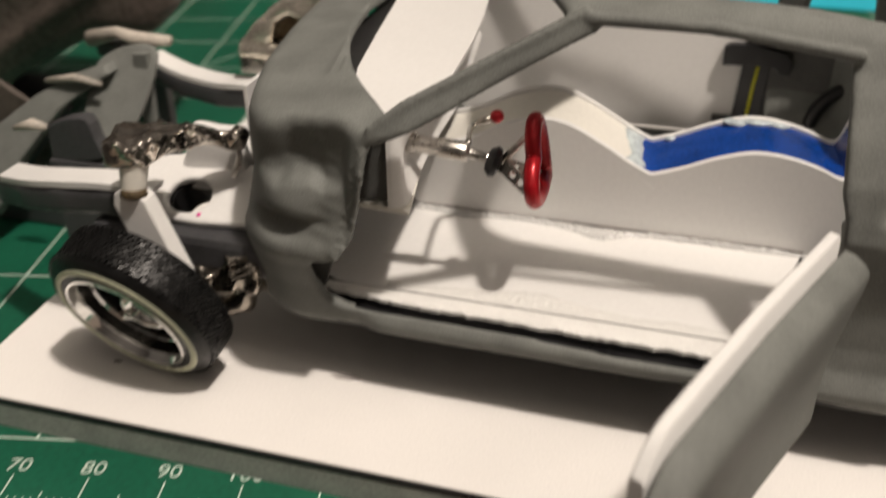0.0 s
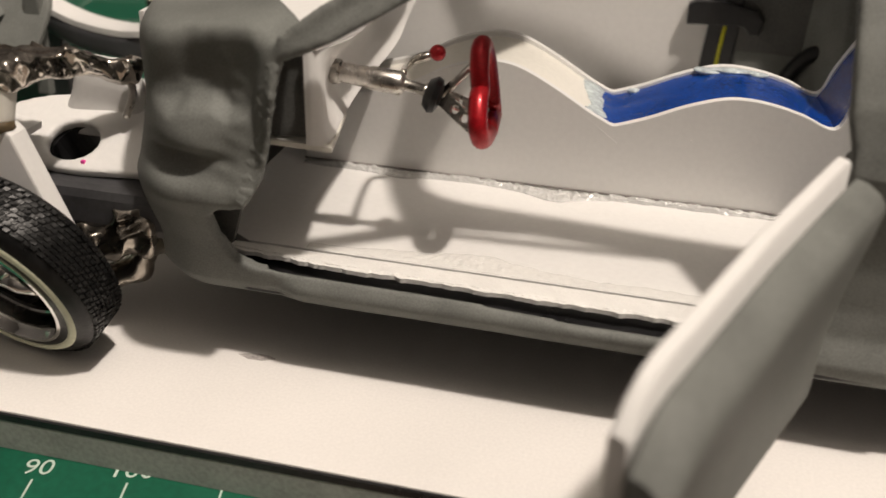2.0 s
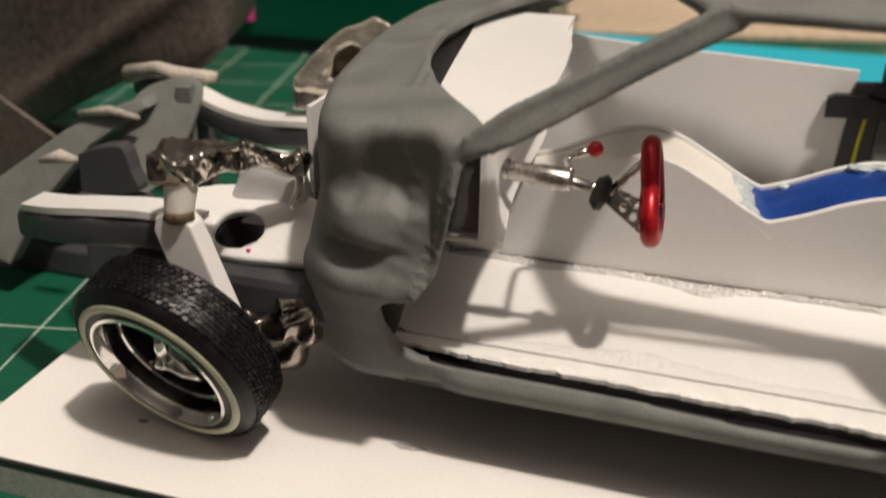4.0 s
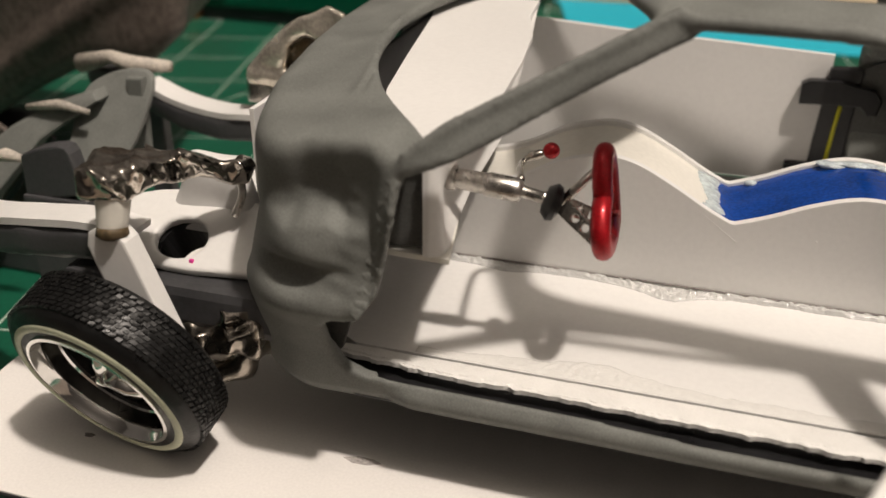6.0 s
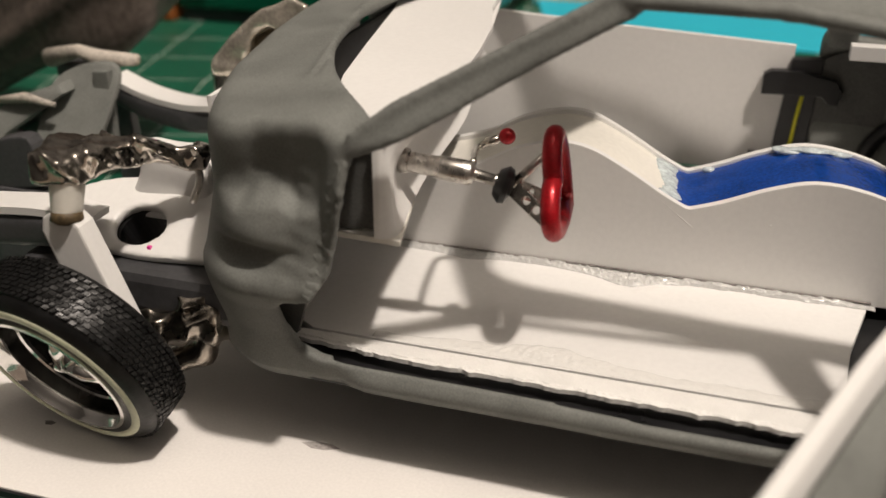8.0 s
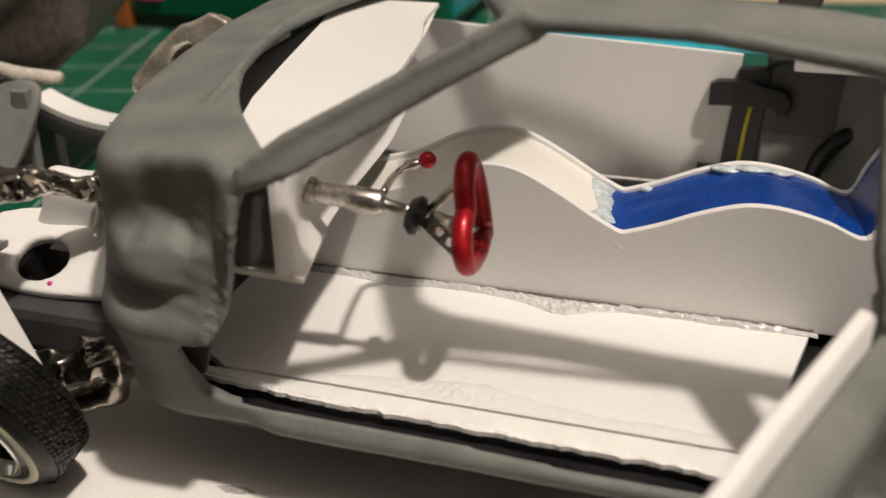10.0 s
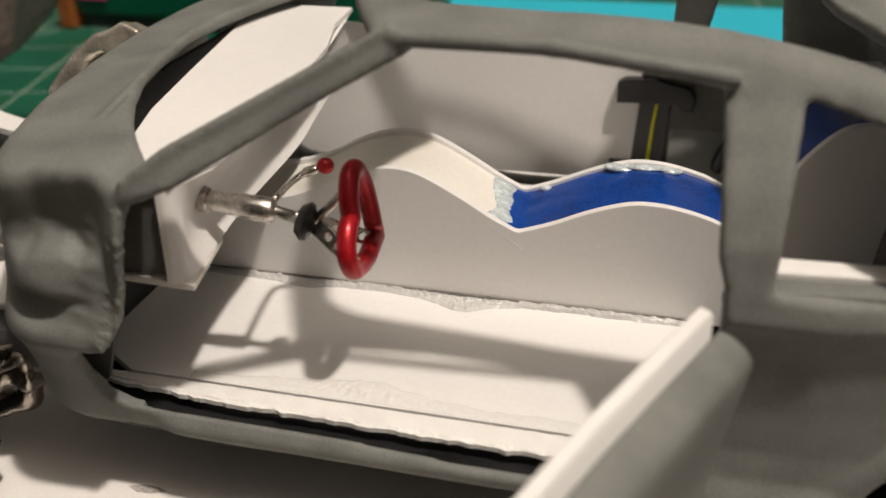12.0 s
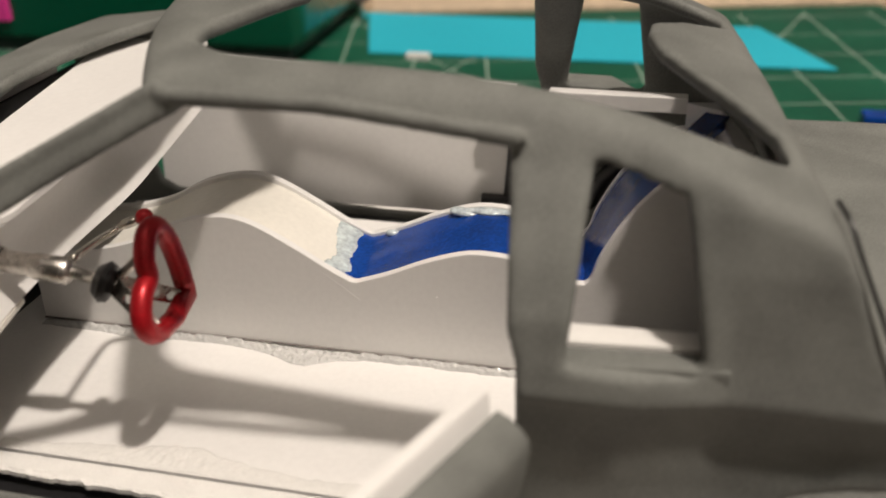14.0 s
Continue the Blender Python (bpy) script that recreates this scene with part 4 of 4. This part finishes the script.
def web_field(x, y, z):
    k = np.clip((z - 26) / 9, 0, 1)
    d = smax(np.abs(x + 58.0 - 1.5 * k) - 6.0 + 2.6 * k, np.abs(y + 16.3) - 2.0 + 0.8 * k, 1.5)
    return smax(d, np.abs(z - 31.0) - 4.6, 0.5) + wob(x, y, z, 1.6, 0.25)


part("spring_tower", field_mesh(web_field, (-67, -21, 24), (-49, -11, 38), 0.35), styrene, chassis, "rough white spring tower under the arm", smooth=True)
part("firewall_sheet", prism([(-14, 18.5), (-14, 40.5), (30, 40.5), (30, 18.5)], "x", -53.4, -52.8, 0.1), styrene, chassis, "white styrene firewall sheet")
part("cross_plate", prism([(-74, -6), (-56, -8), (-56, 12), (-70, 12)], "z", 21.5, 22.3, 0.1), styrene, chassis, "white cross plate")

part("dirt_collar", lathe([(0, 1.2), (0.4, 1.7), (1.2, 1.55), (1.6, 1.0)], (-59.3, -33.2, 32.6), (0.05, 0.15, 1), 14), brown_dirt, chassis, "dirty glue under the post", smooth=True)

# front wheel
WC, WA = Vector((-61.3, -33.4, 16.95)), Vector((-0.139, -0.922, -0.362)).normalized()
WR, WW = 12.0, 7.2
wheel = thing("toy_front_wheel", "black rubber tyre with whitewall and chrome rim on the board", "wheel")
h = WW / 2
tyre_prof = [(-h + 0.4, 9.0), (-h, 10.0), (-h + 0.3, 12.0), (-h + 1.2, 12.8), (-h + 2.2, 13.0), (h - 2.2, 13.0), (h - 1.2, 12.8), (h - 0.3, 12.0), (h, 10.6), (h - 0.1, 9.0), (h - 0.6, 8.6), (-h + 0.4, 8.6)]
tyre_prof = [(s, r * WR / 13.0) for s, r in tyre_prof]
tyre = part("tyre", lathe(tyre_prof + tyre_prof[:1], WC, WA, 72, cap=False), rubber, wheel, "black rubber tyre", smooth="angle")


def tread():
    a = WA.normalized()
    u = a.cross(Vector((0, 0, 1))).normalized()
    v = a.cross(u)
    verts, faces = [], []
    rnd = random.Random(11)
    for row in range(9):
        s0 = -h + 1.1 + row * (WW - 2.2) / 9
        for k in range(96):
            t0 = 2 * math.pi * (k + 0.5 * (row % 2) + rnd.uniform(-0.12, 0.12)) / 96
            t1 = t0 + 2 * math.pi / 96 * rnd.uniform(0.6, 0.85)
            i = len(verts)
            for low in (True, False):
                for s, t in ((s0, t0), (s0 + 0.44, t0 + 0.015), (s0 + 0.44, t1 + 0.015), (s0, t1)):
                    r = WR - 0.3 if low else WR + rnd.uniform(0.12, 0.24)
                    verts.append(tuple(WC + a * s + r * (math.cos(t) * u + math.sin(t) * v)))
            faces += [(i + 4, i + 5, i + 6, i + 7), (i, i + 1, i + 5, i + 4), (i + 1, i + 2, i + 6, i + 5), (i + 2, i + 3, i + 7, i + 6), (i + 3, i, i + 4, i + 7)]
    return verts, faces


tagged(part("tread", tread(), rubber, tyre), kind="stuff")
part("whitewall", lathe([(h - 0.2, 9.5), (h + 0.12, 9.55), (h + 0.14, 10.2), (h - 0.1, 10.45)], WC, WA, 72, cap=False), whitewall, tyre, "cream whitewall ring", smooth=True)
part("rim", lathe([(h - 0.2, 8.75), (h + 0.25, 8.7), (h + 0.3, 8.3), (h - 0.4, 8.0), (h - 0.7, 7.7), (h - 1.2, 7.65)], WC, WA, 60, cap=False), bright_chrome, wheel, "chrome wheel rim", smooth="angle")
part("rim_barrel", lathe([(h - 1.2, 7.65), (h - 2.9, 7.35), (h - 5.5, 6.6), (h - 5.6, 0.5)], WC, WA, 60, cap=False), dark_chrome, wheel, "chrome inner rim with a dark reflection put into its colour", smooth="angle")
part("rim_step", lathe([(h - 2.7, 7.42), (h - 2.6, 7.1), (h - 2.8, 6.9), (h - 3.2, 6.9), (h - 3.4, 7.3)], WC, WA, 60, cap=False), bright_chrome, wheel, "bright ring inside the rim", smooth="angle")
part("rim_centre", lathe([(h - 5.5, 6.7), (h - 5.2, 5.0), (h - 4.6, 2.4), (h - 2.6, 2.0), (h - 2.3, 1.2), (h - 2.2, 0.02)], WC, WA, 32, cap=False), black, wheel, "dark wheel centre", smooth="angle")
a_ = WA.normalized()
u_ = a_.cross(Vector((0, 0, 1))).normalized()
v_ = a_.cross(u_)
for k in range(3):
    t = 2 * math.pi * k / 3 + 0.5
    d = math.cos(t) * u_ + math.sin(t) * v_
    part("spinner_blade", tube([tuple(WC + a_ * (h - 2.2)), tuple(WC + a_ * (h - 2.0) + d * 2.4), tuple(WC + a_ * (h - 2.3) + d * 4.4)], [1.3, 0.9, 0.35], 8, flat=0.5), bright_chrome, wheel, "chrome knock-off spinner", smooth=True)

# ---- behind ----
engine = thing("model_engine", "chromed model engine casting with an arched opening", "model engine")


def block_field(x, y, z):
    x = x + 0.45 * (y - 14)
    z = z + 0.28 * (y - 14)
    face = poly_field(x, z, [(-68.6, 33.8), (-68.9, 36.2), (-65.3, 39.8), (-60.5, 43.6), (-56.0, 45.2), (-53.6, 44.4), (-53.6, 39.0), (-57.6, 34.4), (-61, 33.6)])
    hole = poly_field(x, z, [(-63.4, 35.8), (-62.4, 39.2), (-59.6, 41.0), (-57.6, 40.4), (-57.4, 37.6), (-59.4, 35.6)])
    d = smax(face, np.abs(y - 19) - 6.0, 0.8)
    d = smax(d, -np.maximum(hole, y - 22), 0.6)
    d = smin(d, smax(np.sqrt((z - 34.6) ** 2 + (y - 14) ** 2) - 1.3, np.abs(x + 63) - 6.2, 0.4), 0.5)
    return d + wob(x, y, z, 1.2, 0.16)


part("casting", field_mesh(block_field, (-78, 9, 26), (-48, 28, 48), 0.4), cast, engine, "pitted chrome engine casting", smooth=True)
part("sump", box(-70, -58, 14.5, 24, 30.2, 34.2, 0.6), steel, engine)

nose = thing("model_hood_shell", "large brown-stained grey hood shell of the model lying tilted", "model hood")


def nose_field(x, y, z):
    d = poly_field(x + 0.35 * (y - 40), z, [(-95, 60), (-95, 41), (-97.5, 33), (-104, 27.5), (-116, 26), (-135, 16), (-151, 7), (-166, 0.2), (-190, 0.2), (-190, 62)]) - 1.0
    d = smax(d, np.abs(y - 56) - 18 + 0.06 * (z - 20), 5.0)
    d = smax(d, 0.2 - z, 0.3)
    ridge = 1.5 * np.exp(-(((z - 0.6 * (x + 150)) - 14) / 2.5) ** 2)
    return d + wob(x, y, z, 9, 0.8) - ridge


part("sill", box(-186, -150, 40, 70, 0.05, 1.4, 0.3), primer_dark, nose)
part("shell", field_mesh(nose_field, (-194, 34, -1), (-82, 78, 66), 1.2), ribbed_tan, nose, "grey hood shell with brownish stains", smooth=True)

inner = thing("model_inner_fender", "grey model inner fender panels of the front clip", "model part")
part("round_panel", leaning(prism(smooth_line([(-96.6, 28.2), (-95.4, 31.2), (-91.3, 33.2), (-86.4, 33.6), (-84.6, 31.2), (-85.6, 24.5), (-88.5, 19.4), (-92.2, 17.2), (-95.2, 19.2), (-96.6, 23.8)], 3), "y", 8.0, 9.2, 0.3), 25, 0.7), primer, inner, "light grey tapered panel")
part("ramp_panel", leaning(prism([(-124, 8), (-118, 17), (-106, 25.6), (-100.5, 28.6), (-92.5, 31.4), (-91.5, 30.2), (-100.5, 24.2), (-108, 15), (-112, 6)], "y", 6.4, 9.9, 0.6), 26, 0.5), primer, inner, "grey sloping beam")
for k in range(3):
    part("ridge", tube([(-117 + 3 * k, 9.2, 11 - 1.2 * k), (-104 + 3 * k, 9.2, 24.5 - 1.2 * k)], 0.5, 8), primer_dark, inner)
part("side_panel", prism([(-135, 4), (-135, 30), (-122, 29), (-110, 22), (-100, 12), (-96, 4)], "y", 10.5, 11.6, 0.3), ribbed_tan, inner)
part("foot", box(-134, -97, 6, 16, 0.1, 5, 0.6), primer_dark, inner)
part("edge_bar", tube([(-103, 7.2, 28.6), (-97, 7.0, 29.7), (-92, 7.0, 29.0)], [0.5, 0.8, 0.4], 10), scraped, inner, "pale scraped edge", smooth=True)
part("post", prism([(-88.6, 18), (-88.4, 33), (-85.6, 33.2), (-86.4, 18)], "y", 11.8, 13.2, 0.3), primer, inner)
part("bracket", prism(smooth_line([(-89.4, 29.4), (-86, 30.8), (-82.2, 31.2), (-81.2, 28), (-80.4, 25.2), (-84.5, 24.0), (-89.8, 23.2)], 3), "y", -11, -8.5, 0.3), primer_dark, inner, "dark grey U bracket")
part("bracket_foot", box(-90, -80, -11.5, -8, 0.1, 24.0, 0.4), primer_dark, inner)
part("top_bar", tube([(-104, 22, 31.0), (-98, 22, 32.6), (-94, 22, 31.6), (-87, 21.4, 32.2)], [1.6, 1.1, 1.5, 0.9], 10), scraped, inner, "scuffed grey bar", smooth=True)
part("scrap", tube([(-101, -5, 25.2), (-97.3, -5, 26.3), (-94.6, -5, 26.0)], [0.5, 1.0, 0.5], 10), scraped, inner, "white scraped end", smooth=True)

green_car = thing("green_model_car", "dark green glossy model car body parked behind", "model car")


def green_field(x, y, z):
    d = smax(np.abs(x + 120) - 52, np.maximum(np.abs(y - 186) - 26, np.abs(z - 16) - 12), 5)
    c = smax(np.abs(x + 112) - 30, np.maximum(np.abs(y - 188) - 20, np.abs(z - 30) - 10), 6)
    return smin(d, c, 4)


part("shell", field_mesh(green_field, (-176, 156, 2), (-62, 216, 44), 1.4), teal, green_car, smooth=True)
part("sill", box(-168, -72, 161, 210, 0.2, 8, 1), black, green_car)
part("bumper", box(-174, -169, 158, 166, 0.2, 14, 0.8), orange, green_car, "orange brown end piece")
part("tag", box(-166, -157, 158.4, 160.4, 9.4, 16, 0.3), pink, green_car, "small pink paper tag")
tagged(part("blue_scrap", box(72.5, 80, 133, 139, 0.1, 3.2, 0.6), blue), "small blue plastic scrap on the mat", "scrap")
tagged(part("cyan_card", prism([(-67, 217), (-54, 174), (72, 177), (54, 216)], "z", 0.1, 0.6, 0.05), cyan), "flat bright cyan card lying on the mat", "card")
tagged(part("metal_clip", box(-73, -66, 207, 219, 0.1, 6, 0.8), chrome), "small chromed clip on the mat beside the card", "clip")
tagged(part("paper_scrap", box(-42, -35.5, 169.5, 172.5, 0.1, 1.6, 0.2), styrene), "small white styrene scrap on the mat", "scrap")
tagged(part("smudge", prism([(-38.4, -26.8), (-37, -27.4), (-35.2, -27.3), (-33.8, -26.6), (-35, -26.1), (-37, -26.2)], "z", 5.003, 5.03, 0), smear_grey), "small grey smudge on the white board", "smudge")
tagged(part("smudge", prism([(-69.0, -32.0), (-68.6, -32.6), (-67.8, -32.5), (-67.5, -32.0), (-68.2, -31.8)], "z", 5.003, 5.03, 0), smudge_shade), "tiny dark smudge on the white board near the tyre", "smudge")
